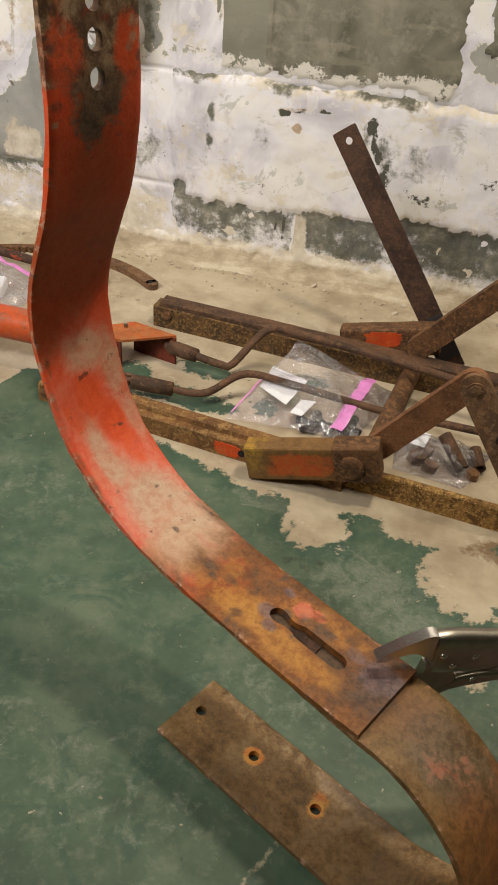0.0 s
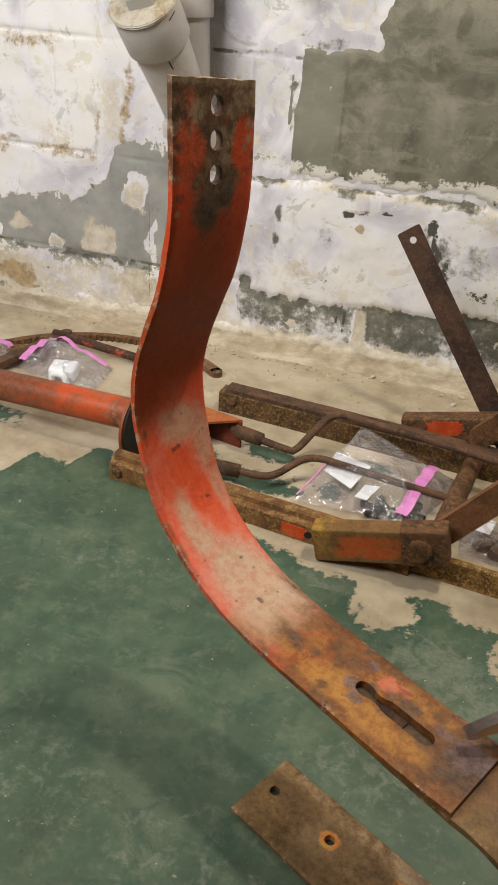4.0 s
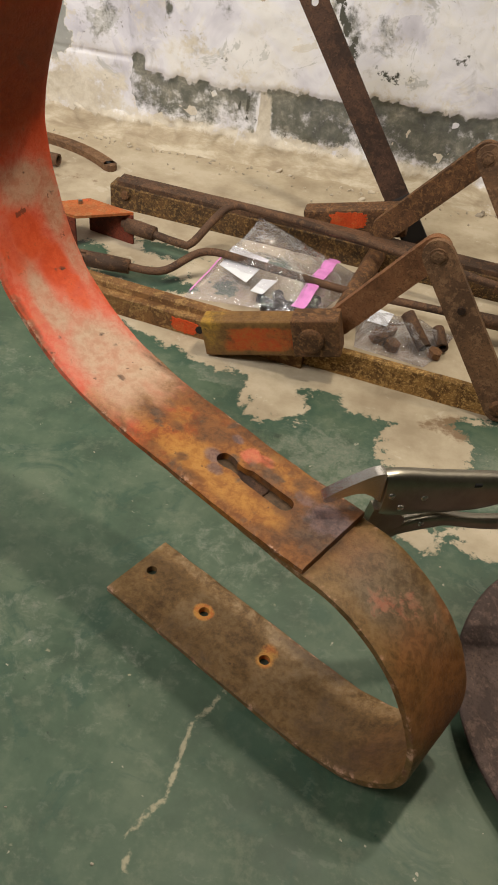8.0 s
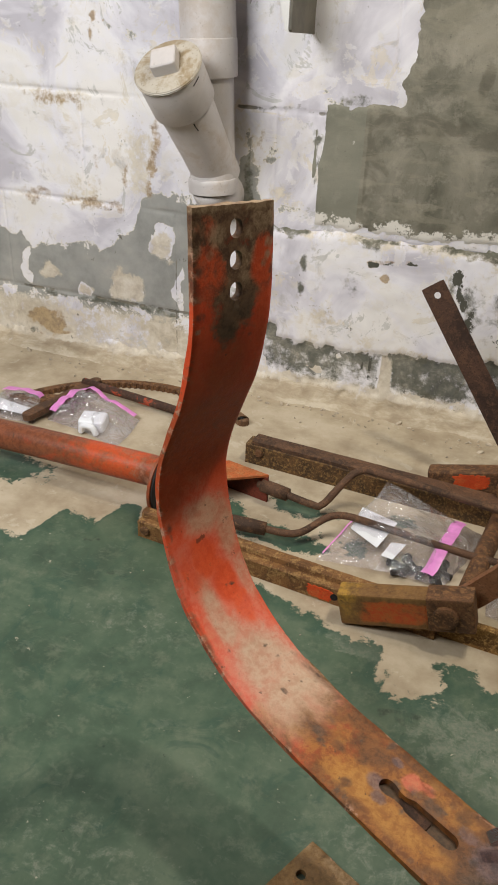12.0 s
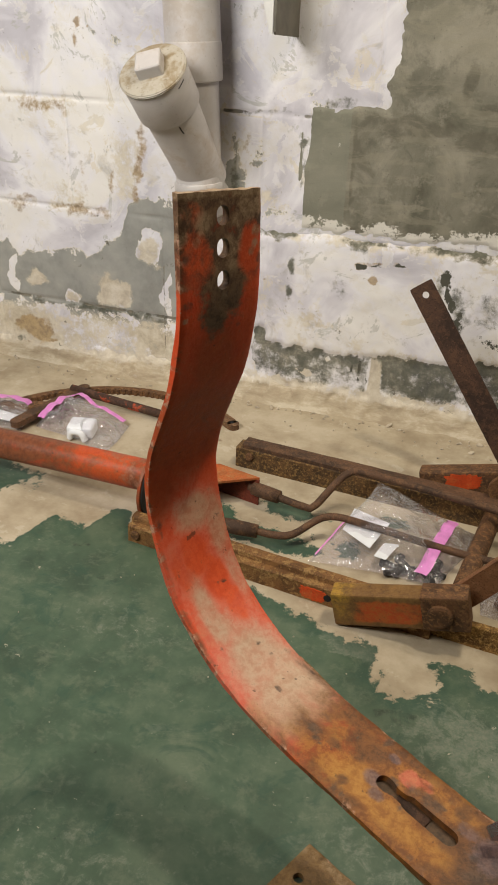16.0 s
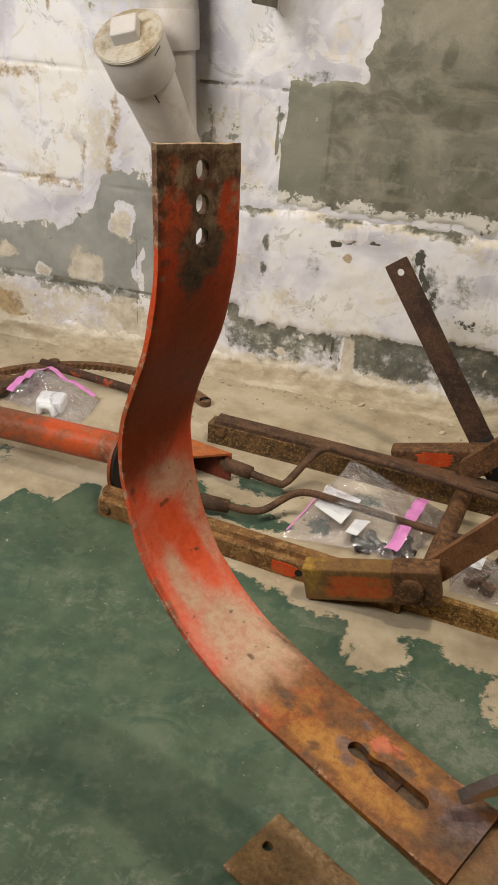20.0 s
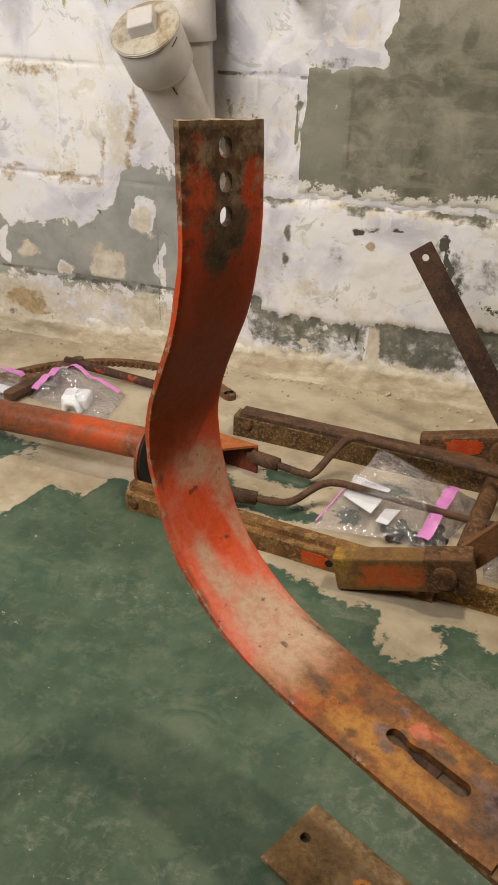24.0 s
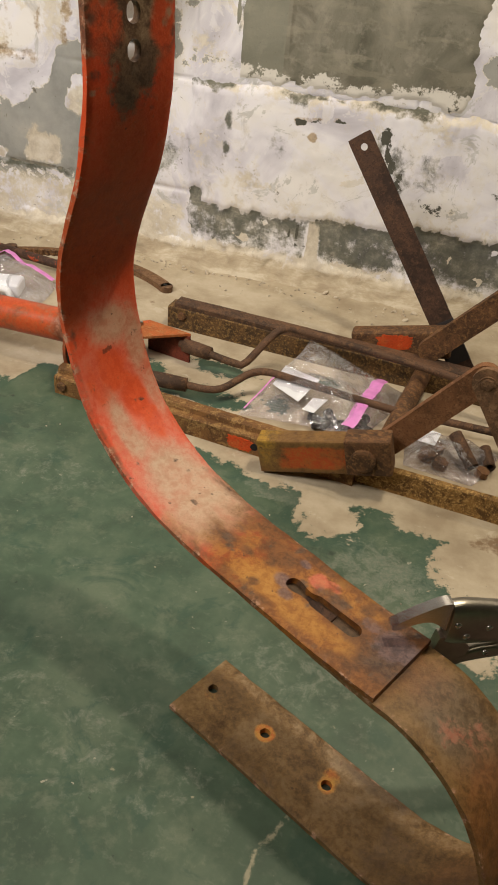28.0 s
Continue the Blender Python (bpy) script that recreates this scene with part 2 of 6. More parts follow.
    dusty = k.ramp(k.noise(26, 7, 0.7, 0.3, k.stretch(0.45, 1.0, 1.6)), [(0.36, (0.33, 0.262, 0.18)), (0.5, (0.44, 0.365, 0.26)), (0.62, (0.57, 0.50, 0.385))])
    c = k.mix(k.step(k.math("ADD", k.attr("dust"), k.math("MULTIPLY", rag, 0.7)), 0.25, 0.75), c, dusty)
    k.bump(k.math("ADD", k.math("MULTIPLY", k.step(b, 0.40, 0.52), -0.35), k.math("ADD", k.math("MULTIPLY", k.math("ADD", chip, coat), -0.2), k.math("ADD", k.math("MULTIPLY", n3, 0.3), k.math("MULTIPLY", n2, 0.3)))), 0.4, 0.002)
    return k.done(c, 0.8)


def cement_material():
    k = Mat("wall_grey_cement")
    n1, n2, n3 = k.noise(6, 7, 0.62, 0.9), k.noise(30, 6, 0.68), k.noise(160, 4, 0.7)
    c = k.ramp(n1, [(0.34, (0.105, 0.100, 0.072)), (0.45, (0.175, 0.165, 0.125)), (0.55, (0.225, 0.21, 0.163)), (0.66, (0.31, 0.285, 0.225))])
    c = k.mix(k.math("MULTIPLY", k.step(k.noise(13, 7, 0.7, 0.6), 0.54, 0.64), 0.5), c, (0.105, 0.100, 0.075))
    c = k.mix(k.math("MULTIPLY", k.step(n2, 0.52, 0.66), 0.45), c, (0.33, 0.305, 0.245))
    # Dark smears, and the groove's shade as colour.
    smear_shade = k.step(k.math("ADD", k.attr("smear_shade"), k.math("MULTIPLY", k.math("SUBTRACT", k.noise(14, 7, 0.7, 0.8), 0.5), 2.6)), 0.15, 0.75)
    c = k.mix(k.math("MULTIPLY", smear_shade, 0.55), c, k.mix(n2, (0.062, 0.056, 0.038), (0.125, 0.112, 0.08)))
    trowel = k.step(k.noise(20, 5, 0.6, 0.5, k.stretch(0.5, 1.0, 1.7)), 0.52, 0.60)
    c = k.mix(k.math("MULTIPLY", trowel, 0.35), c, (0.30, 0.275, 0.205))
    c = k.mix(k.math("MULTIPLY", k.step(k.attr("coat"), 0.6, 0.4), 0.55), c, (0.225, 0.225, 0.175))
    c = k.mix(k.step(k.math("ADD", k.noise(22, 7, 0.75), k.math("MULTIPLY", k.attr("lime"), 0.30)), 0.70, 0.74), c, (0.66, 0.63, 0.57))
    c = k.mix(k.math("MULTIPLY", k.step(n3, 0.64, 0.70), 0.5), c, (0.07, 0.065, 0.05))
    k.bump(k.math("ADD", n2, n3), 0.3, 0.002)
    return k.done(c, 0.85)


def plain_material(name, colour, rough=0.5, metal=0.0, vary=0.15, scale=30):
    k = Mat(name)
    other = tuple(v * (1 - vary) for v in colour)
    c = k.mix(k.step(k.noise(scale, 5, 0.65), 0.35, 0.7), colour, other)
    k.bump(k.noise(scale * 5, 3, 0.6), 0.12, 0.001)
    return k.done(c, rough, metal)


def pvc_material(name, colour, dirt, amount):
    """Plastic with smeared dirt and fine scratches."""
    k = Mat(name)
    n1, n2 = k.noise(9, 6, 0.65, 0.8), k.noise(48, 6, 0.72, 0.3)
    c = k.mix(k.step(n1, 0.38, 0.62), tuple(0.9 * v for v in colour), colour)
    c = k.mix(k.math("MULTIPLY", k.step(k.math("ADD", n1, k.math("MULTIPLY", n2, 0.6)), 0.88 - 0.2 * amount, 1.08 - 0.2 * amount), amount), c, dirt)
    c = k.mix(k.math("MULTIPLY", k.step(k.noise(150, 3, 0.6), 0.64, 0.70), 0.5 * amount), c, tuple(0.4 * v for v in dirt))
    k.bump(n2, 0.1, 0.001)
    return k.done(c, k.math("ADD", 0.3, k.math("MULTIPLY", n2, 0.25)))


def layered_material(name, base, layers, rough=0.38, pits=0.5):
    """Worn paint, in places with painted shade, in layers: each lies where its number on the mesh, made ragged, is
    high. layers: (attribute, low colour, high colour, softness, strength, raggedness).
    """
    k = Mat(name, 0.28)
    n1, n2, n3 = k.noise(24, 7, 0.66, 0.5), k.noise(95, 6, 0.75, 0.3), k.noise(400, 4, 0.75)
    rag = k.math("ADD", k.math("MULTIPLY", k.math("SUBTRACT", n1, 0.5), 1.9), k.math("MULTIPLY", k.math("SUBTRACT", n2, 0.5), 1.1))
    n4 = k.noise(170, 6, 0.78)
    grain = k.math("ADD", k.math("MULTIPLY", n1, 0.55 - 0.35 * pits), k.math("ADD", k.math("MULTIPLY", n2, 0.30 + 0.05 * pits), k.math("MULTIPLY", n4, 0.15 + 0.30 * pits)))
    c = k.ramp(grain, [(0.40, base[0]), (0.5, base[1]), (0.60, base[2])])
    for attribute, low, high, width, strength, torn in layers:
        m = k.step(k.math("ADD", k.attr(attribute), k.math("MULTIPLY", rag, torn)), 0.5 - width, 0.5 + width)
        c = k.mix(k.math("MULTIPLY", m, strength), c, k.mix(k.step(k.math("ADD", k.math("MULTIPLY", n2, 0.6), k.math("MULTIPLY", n4, 0.4)), 0.42, 0.58), low, high))
    c = k.mix(k.math("MULTIPLY", k.step(k.math("ADD", k.math("MULTIPLY", n2, 0.5), k.math("MULTIPLY", n4, 0.5)), 0.56, 0.64), pits), c, (0.12, 0.050, 0.026))
    c = k.mix(k.math("MULTIPLY", k.step(n3, 0.56, 0.68), 0.4 * pits), c, (0.13, 0.06, 0.035))
    c = k.mix(k.math("MULTIPLY", k.step(k.noise(80, 3, 0.6), 0.72 - 0.08 * pits, 0.76 - 0.08 * pits), 0.7), c, (0.07, 0.035, 0.02))
    chips = k.math("MULTIPLY", k.attr("rim"), k.step(k.math("ADD", n2, k.math("MULTIPLY", n1, 0.5)), 0.79 - 0.06 * pits, 0.90 - 0.06 * pits))
    c = k.mix(chips, c, k.mix(k.step(k.noise(60, 4, 0.7), 0.44, 0.54), (0.17, 0.075, 0.04), (0.52, 0.30, 0.20)))
    k.bump(k.math("ADD", n2, k.math("MULTIPLY", n3, 0.6)), 0.25 + 0.3 * pits, 0.0016)
    return k.done(c, k.math("ADD", rough - 0.12, k.math("MULTIPLY", n2, 0.32)), 0.0)


RUST = rust_material("rust_brown", (0.080, 0.040, 0.020), (0.155, 0.074, 0.034), (0.28, 0.145, 0.06), None, 0.5, 0.7, 1.9)
RUST_GOLD = rust_material("rust_golden", (0.13, 0.065, 0.020), (0.33, 0.180, 0.055), (0.58, 0.36, 0.13), None, 0.5, 0.9, 3.2)
RUST_SPECKLED = rust_material("rust_speckled_gold", (0.060, 0.034, 0.016), (0.125, 0.066, 0.026), (0.30, 0.18, 0.065), None, 0.5, 0.75, 2.6)
RUST_DARK = rust_material("rust_dark", (0.034, 0.018, 0.012), (0.072, 0.036, 0.022), (0.13, 0.065, 0.036), None, 0.5, 0.45)
ORANGE = rust_material("orange_paint_worn", (0.36, 0.060, 0.018), (0.52, 0.085, 0.022), (0.56, 0.15, 0.05), (0.60, 0.105, 0.028), 0.5, 0.35)
FLOOR = floor_material()
WALL = wall_material()
CEMENT = cement_material()
PVC = pvc_material("grey_pvc", (0.58, 0.545, 0.53), (0.44, 0.36, 0.28), 0.5)
PVC_CAP = pvc_material("dirty_white_plug", (0.50, 0.455, 0.38), (0.27, 0.20, 0.11), 0.95)
STEEL = plain_material("nickel_plated_steel", (0.41, 0.375, 0.31), 0.32, 1.0, 0.2, 60)
WEB_GREY_BROWN = plain_material("grey_brown", (0.15, 0.135, 0.105), 0.6, 0, 0.35, 22)
WHITE_PAINT = plain_material("white_gloss_paint", (0.74, 0.73, 0.71), 0.45, 0, 0.12, 18)
# Tone of the added room shell; it sets how much light bounces back.
BOUNCE_PALE = plain_material("room_bounce", (0.48, 0.46, 0.42), 0.9, 0, 0.12, 3)
MORTAR = plain_material("mortar", (0.56, 0.48, 0.37), 0.9, 0, 0.5, 28)
# Near-black colour for the shade inside openings that are not cut.
HOLE_SHADE = plain_material("opening_shade", (0.012, 0.010, 0.009), 0.9, 0, 0.2, 50)
RUST_BROWN_GOLD = rust_material("rust_brown_gold", (0.12, 0.055, 0.020), (0.22, 0.105, 0.036), (0.36, 0.21, 0.08), None, 0.5, 0.8)
RUST_MID = rust_material("rust_grey_brown", (0.060, 0.034, 0.021), (0.115, 0.060, 0.034), (0.19, 0.10, 0.052), None, 0.5, 0.6)
RUST_RED = rust_material("rust_with_red_flakes", (0.06, 0.032, 0.022), (0.10, 0.052, 0.034), (0.16, 0.08, 0.05), (0.42, 0.07, 0.03), 0.46)
RUST_LIGHT = rust_material("rust_dusty_brown", (0.11, 0.058, 0.030), (0.195, 0.102, 0.050), (0.28, 0.16, 0.085))
RUST_LINK = rust_material("rust_reddish_brown", (0.14, 0.060, 0.026), (0.24, 0.105, 0.046), (0.31, 0.155, 0.075), None, 0.5, 0.5)
DISC_RUST = rust_material("disc_pitted_rust", (0.075, 0.050, 0.044), (0.13, 0.088, 0.076), (0.19, 0.125, 0.10), None, 0.5, 0.6)
STEEL_BRIGHT = plain_material("polished_steel", (0.62, 0.60, 0.56), 0.24, 1.0, 0.15, 90)
PAPER = plain_material("white_paper", (0.80, 0.82, 0.86), 0.55, 0, 0.06, 25)
PINK = plain_material("pink_strip", (0.74, 0.26, 0.62), 0.35, 0, 0.2, 60)
BLACK_PART = plain_material("black_oxide", (0.020, 0.016, 0.015), 0.75, 0.0, 0.3, 80)


def film_material():
    """Thin clear plastic: it lets light through and shines."""
    k = Mat("clear_plastic_film")
    t = k.t
    clear, shine, out = t.nodes.new("ShaderNodeBsdfTransparent"), t.nodes.new("ShaderNodeBsdfGlossy"), t.nodes["Material Output"]
    clear.inputs[0].default_value = (0.97, 0.96, 0.975, 1)
    shine.inputs["Roughness"].default_value = 0.10
    edge = t.nodes.new("ShaderNodeLayerWeight")
    edge.inputs[0].default_value = 0.25
    fac = k.math("ADD", 0.07, k.math("MULTIPLY", edge.outputs["Fresnel"], 0.35))
    bump = t.nodes.new("ShaderNodeBump")
    bump.inputs["Strength"].default_value, bump.inputs["Distance"].default_value = 1.0, 0.008
    t.links.new(k.noise(30, 3, 0.55, 1.6), bump.inputs["Height"])
    t.links.new(bump.outputs[0], shine.inputs["Normal"])
    mix = t.nodes.new("ShaderNodeMixShader")
    t.links.new(fac, mix.inputs[0])
    t.links.new(clear.outputs[0], mix.inputs[1])
    t.links.new(shine.outputs[0], mix.inputs[2])
    haze = t.nodes.new("ShaderNodeBsdfDiffuse")
    haze.inputs[0].default_value = (0.9, 0.88, 0.92, 1)
    mix2 = t.nodes.new("ShaderNodeMixShader")
    mix2.inputs[0].default_value = 0.045
    t.links.new(mix.outputs[0], mix2.inputs[1])
    t.links.new(haze.outputs[0], mix2.inputs[2])
    t.links.new(mix2.outputs[0], out.inputs["Surface"])
    return k.m


# Orange paint darkened in its colour for the shade inside the bracket.
SHADED_ORANGE = rust_material("shaded_orange_paint", (0.085, 0.022, 0.012), (0.16, 0.034, 0.018), (0.24, 0.055, 0.026), None, 0.5, 0.5)
FILM = film_material()
ORANGE_FADED = rust_material("faded_orange_paint", (0.34, 0.10, 0.03), (0.47, 0.12, 0.032), (0.40, 0.20, 0.08), (0.55, 0.10, 0.028), 0.4, 0.6)
ORANGE_CHIPPED = rust_material("orange_paint_chipped", (0.50, 0.060, 0.012), (0.62, 0.075, 0.014), (0.50, 0.17, 0.05), None, 0.5, 0.35)
BLOCK = layered_material("painted_block", [(0.12, 0.060, 0.022), (0.20, 0.105, 0.036), (0.27, 0.15, 0.05)], [
    ("yellow", (0.24, 0.14, 0.026), (0.46, 0.26, 0.04), 0.40, 0.9, 1.3), ("orange", (0.50, 0.070, 0.016), (0.44, 0.12, 0.028), 0.5, 0.92, 1.7), ("dark_low_end", (0.09, 0.045, 0.02), (0.18, 0.085, 0.03), 0.5, 0.85, 1.3)], 0.5, 0.6)
TUBE = layered_material("orange_tube_paint", [(0.42, 0.060, 0.018), (0.55, 0.085, 0.022), (0.60, 0.125, 0.045)], [
    ("brown", (0.10, 0.042, 0.022), (0.20, 0.075, 0.034), 0.5, 0.9, 1.6), ("scuff", (0.58, 0.24, 0.15), (0.60, 0.30, 0.20), 0.4, 0.7, 1.6)], 0.36, 0.5)
TINE = layered_material("orange_tine_paint", [(0.58, 0.062, 0.018), (0.68, 0.088, 0.028), (0.70, 0.122, 0.048)], [
    # Brown film together with the bend's shade, both as colour.
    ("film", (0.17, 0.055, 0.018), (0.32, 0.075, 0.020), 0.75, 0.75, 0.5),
    ("salmon", (0.60, 0.145, 0.095), (0.62, 0.23, 0.16), 0.85, 0.88, 0.6), ("pale", (0.42, 0.29, 0.185), (0.51, 0.385, 0.265), 0.8, 0.92, 0.6),
    ("ochre", (0.165, 0.058, 0.011), (0.345, 0.138, 0.026), 0.6, 0.97, 0.8), ("yellow", (0.42, 0.175, 0.030), (0.50, 0.25, 0.055), 0.7, 0.75, 0.8), ("brown", (0.070, 0.032, 0.015), (0.15, 0.062, 0.024), 0.5, 0.88, 1.3),
    ("rust", (0.078, 0.050, 0.032), (0.20, 0.125, 0.070), 0.30, 0.97, 1.1), ("fresh", (0.58, 0.070, 0.018), (0.68, 0.100, 0.030), 0.28, 0.95, 0.9), ("dusty", (0.25, 0.155, 0.085), (0.43, 0.315, 0.20), 0.45, 0.75, 1.3),
    ("coral", (0.58, 0.12, 0.07), (0.60, 0.19, 0.10), 0.25, 0.8, 0.9), ("soot", (0.050, 0.034, 0.026), (0.12, 0.075, 0.05), 0.40, 0.88, 1.3), ("bluing", (0.10, 0.070, 0.075), (0.19, 0.125, 0.125), 0.4, 0.75, 0.9)], 0.42, 0.36)
# The last layer holds real soot marks and the slot's painted shade.
FOOT = layered_material("rusted_foot_strip", [(0.078, 0.041, 0.014), (0.180, 0.102, 0.037), (0.285, 0.172, 0.072)], [
    ("grey", (0.095, 0.074, 0.052), (0.165, 0.125, 0.085), 0.55, 0.85, 0.9), ("redrust", (0.16, 0.058, 0.018), (0.25, 0.098, 0.030), 0.55, 0.85, 0.8),
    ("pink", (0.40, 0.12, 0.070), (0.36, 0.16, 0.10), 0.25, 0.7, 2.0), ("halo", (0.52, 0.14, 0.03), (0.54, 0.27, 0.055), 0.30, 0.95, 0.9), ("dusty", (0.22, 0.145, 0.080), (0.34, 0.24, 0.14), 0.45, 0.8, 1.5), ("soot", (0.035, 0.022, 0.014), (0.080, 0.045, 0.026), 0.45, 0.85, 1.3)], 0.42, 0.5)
# ---- mesh helpers ----


def finish(bm, name, material, smooth=False):
    me = bpy.data.meshes.new(name)
    bm.normal_update()
    bm.to_mesh(me)
    bm.free()
    me.materials.append(material)
    if smooth:
        me.polygons.foreach_set("use_smooth", [True] * len(me.polygons))
    return me


def part(name, bm, material, parent=None, label="", smooth=False):
    """Links a bmesh, given in world places, as one mesh object under its thing or part."""
    ob = new(name, finish(bm, name, material, smooth))
    if parent:
        ob.parent = parent
        if parent.type == "EMPTY":
            ob.matrix_parent_inverse = Matrix.Translation(-parent.location)
    return tagged(ob, label) if label else ob


def thing(name, at, label, category, group="", kind=""):
    root = new(name)
    root.location = at
    root.empty_display_size = 0.02
    return tagged(root, label, category, group, kind)


def solid(bm, m, sx, sy, sz, bevel=0.0, segments=2):
    """A box with rounded edges, centred on the pose m."""
    made = bmesh.ops.create_cube(bm, size=1.0, matrix=m @ Matrix.Diagonal((sx, sy, sz, 1)))
    if bevel:
        edges = list({e for v in made["verts"] for e in v.link_edges})
        bmesh.ops.bevel(bm, geom=edges, offset=bevel, segments=segments, profile=0.6, affect="EDGES")
    return bm


def box(sx, sy, sz, m, bevel=0.002, segments=2):
    return solid(bmesh.new(), m, sx, sy, sz, bevel, segments)


def frame_between(a, b, side=(0, 0, 1)):
    """A pose in the middle of a and b whose x runs along ab and whose z leans to side."""
    a, b, s = Vector(a), Vector(b), Vector(side)
    x = (b - a).normalized()
    y = s.cross(x).normalized()
    z = x.cross(y)
    m = Matrix((x, y, z)).transposed().to_4x4()
    m.translation = (a + b) / 2
    return m


def bar_between(a, b, width, thick, side=(0, 0, 1), bevel=0.0015, rounded=True):
    """A flat bar from a to b: thick along side, width across it, with round ends if asked for."""
    m = frame_between(a, b, side)
    n = (Vector(b) - Vector(a)).length
    bm = bmesh.new()
    h = width / 2
    ring = []
    if rounded:
        ring += [(n / 2 + h * math.cos(t), h * math.sin(t)) for t in np.linspace(-math.pi / 2, math.pi / 2, 9)]
        ring += [(-n / 2 - h * math.cos(t), -h * math.sin(t)) for t in np.linspace(-math.pi / 2, math.pi / 2, 9)]
    else:
        ring = [(n / 2, -h), (n / 2, h), (-n / 2, h), (-n / 2, -h)]
    return plate(ring, thick, m, bevel, bm)


def plate(ring, thick, m, bevel=0.0015, bm=None):
    """A flat plate of the outline ring (x, y), thick along z, at the pose m."""
    bm = bm or bmesh.new()
    low = [bm.verts.new(m @ Vector((x, y, -thick / 2))) for x, y in ring]
    top = [bm.verts.new(m @ Vector((x, y, thick / 2))) for x, y in ring]
    bm.faces.new(low[::-1])
    bm.faces.new(top)
    for i in range(len(ring)):
        j = (i + 1) % len(ring)
        bm.faces.new((low[i], low[j], top[j], top[i]))
    if bevel:
        rim = [e for e in bm.edges if len(e.link_faces) == 2 and e.calc_face_angle(0) > 0.9]
        bmesh.ops.bevel(bm, geom=rim, offset=bevel, segments=2, profile=0.6, affect="EDGES")
    return bm


def tube(points, radius, sides=14, bm=None, wobble=0.0, closed=True):
    """A round rod along points; radius may be one number or one for each point."""
    bm = bm or bmesh.new()
    pts = [Vector(p) for p in points]
    radii = radius if isinstance(radius, (list, tuple)) else [radius] * len(pts)
    up, rings = Vector((0.13, 0.21, 0.97)), []
    for i, p in enumerate(pts):
        d = (pts[min(i + 1, len(pts) - 1)] - pts[max(i - 1, 0)]).normalized()
        s = d.cross(up).normalized()
        u = s.cross(d)
        ring = []
        for k in range(sides):
            a = 2 * math.pi * k / sides
            r = radii[i] * (1 + wobble * noise.noise(p * 60 + Vector((a, 0, 0))))
            ring.append(bm.verts.new(p + r * (math.cos(a) * s + math.sin(a) * u)))
        rings.append(ring)
    for a, b in zip(rings, rings[1:]):
        for k in range(sides):
            bm.faces.new((a[k], a[(k + 1) % sides], b[(k + 1) % sides], b[k]))
    if closed:
        bm.faces.new(rings[0][::-1])
        bm.faces.new(rings[-1])
    bmesh.ops.recalc_face_normals(bm, faces=bm.faces)
    return bm


def smooth_line(points, n):
    """n points evenly along a soft curve through the given ones."""
    p = np.array(points, float)
    q = np.vstack([2 * p[0] - p[1], p, 2 * p[-1] - p[-2]])
    fine = []
    for i in range(1, len(q) - 2):
        for t in np.linspace(0, 1, 24, endpoint=False):
            a, b, c, d = q[i - 1 : i + 3]
            fine.append(0.5 * (2 * b + (c - a) * t + (2 * a - 5 * b + 4 * c - d) * t * t + (3 * b - a - 3 * c + d) * t ** 3))
    fine.append(p[-1])
    fine = np.array(fine)
    run = np.r_[0, np.cumsum(np.linalg.norm(np.diff(fine, axis=0), axis=1))]
    at = np.linspace(0, run[-1], n)
    return np.stack([np.interp(at, run, fine[:, k]) for k in range(p.shape[1])], 1)


def pipe_shell(a, b, outer, inner, sides=24):
    """A hollow tube from a to b, open at both ends."""
    m = frame_between(a, b, (0.1, 0.2, 0.97))
    n = (Vector(b) - Vector(a)).length / 2
    bm, rings = bmesh.new(), []
    for x, r in ((-n, inner), (-n, outer), (n, outer), (n, inner)):
        rings.append([bm.verts.new(m @ Vector((x, r * math.cos(t), r * math.sin(t)))) for t in np.linspace(0, 2 * math.pi, sides, endpoint=False)])
    for i in range(4):
        p, q = rings[i], rings[(i + 1) % 4]
        for k in range(sides):
            bm.faces.new((p[k], p[(k + 1) % sides], q[(k + 1) % sides], q[k]))
    bmesh.ops.recalc_face_normals(bm, faces=bm.faces)
    return bm


def grid_mesh(us, vs, place):
    """A sheet over the grid us x vs; place(u, v) gives the world place."""
    bm = bmesh.new()
    verts = [[bm.verts.new(place(u, v)) for u in us] for v in vs]
    for i in range(len(vs) - 1):
        for j in range(len(us) - 1):
            bm.faces.new((verts[i][j], verts[i][j + 1], verts[i + 1][j + 1], verts[i + 1][j]))
    return bm


def dense(bm, cuts=14):
    """The same form in small faces, to carry numbers for its paint."""
    bmesh.ops.subdivide_edges(bm, edges=[e for e in bm.edges if e.calc_length() > 0.012], cuts=cuts, use_grid_fill=True)
    return bm


def give(me, name, function):
    """A number for each vertex, from its place."""
    at = me.attributes.new(name, "FLOAT", "POINT")
    at.data.foreach_set("value", [function(v.co) for v in me.vertices])


def soft(x, lo, hi):
    t = min(1.0, max(0.0, (x - lo) / (hi - lo)))
    return t * t * (3 - 2 * t)


def blob(x, y, cx, cy, rx, ry):
    """1 in the middle of an ellipse, 0 at its rim and below 0 outside."""
    return 1 - math.hypot((x - cx) / rx, (y - cy) / ry)


# ---- the setting ----
WALL_Y = 1.36
ALONG, ACROSS = Vector((0.898, -0.439, 0)), Vector((0.439, 0.898, 0))


def line_gap(x, y, pts):
    """How far x, y lies from a line through pts."""
    best = 9.0
    for (ax, ay), (bx, by) in zip(pts, pts[1:]):
        dx, dy = bx - ax, by - ay
        t = min(1, max(0, ((x - ax) * dx + (y - ay) * dy) / (dx * dx + dy * dy)))
        best = min(best, math.hypot(x - ax - t * dx, y - ay - t * dy))
    return best


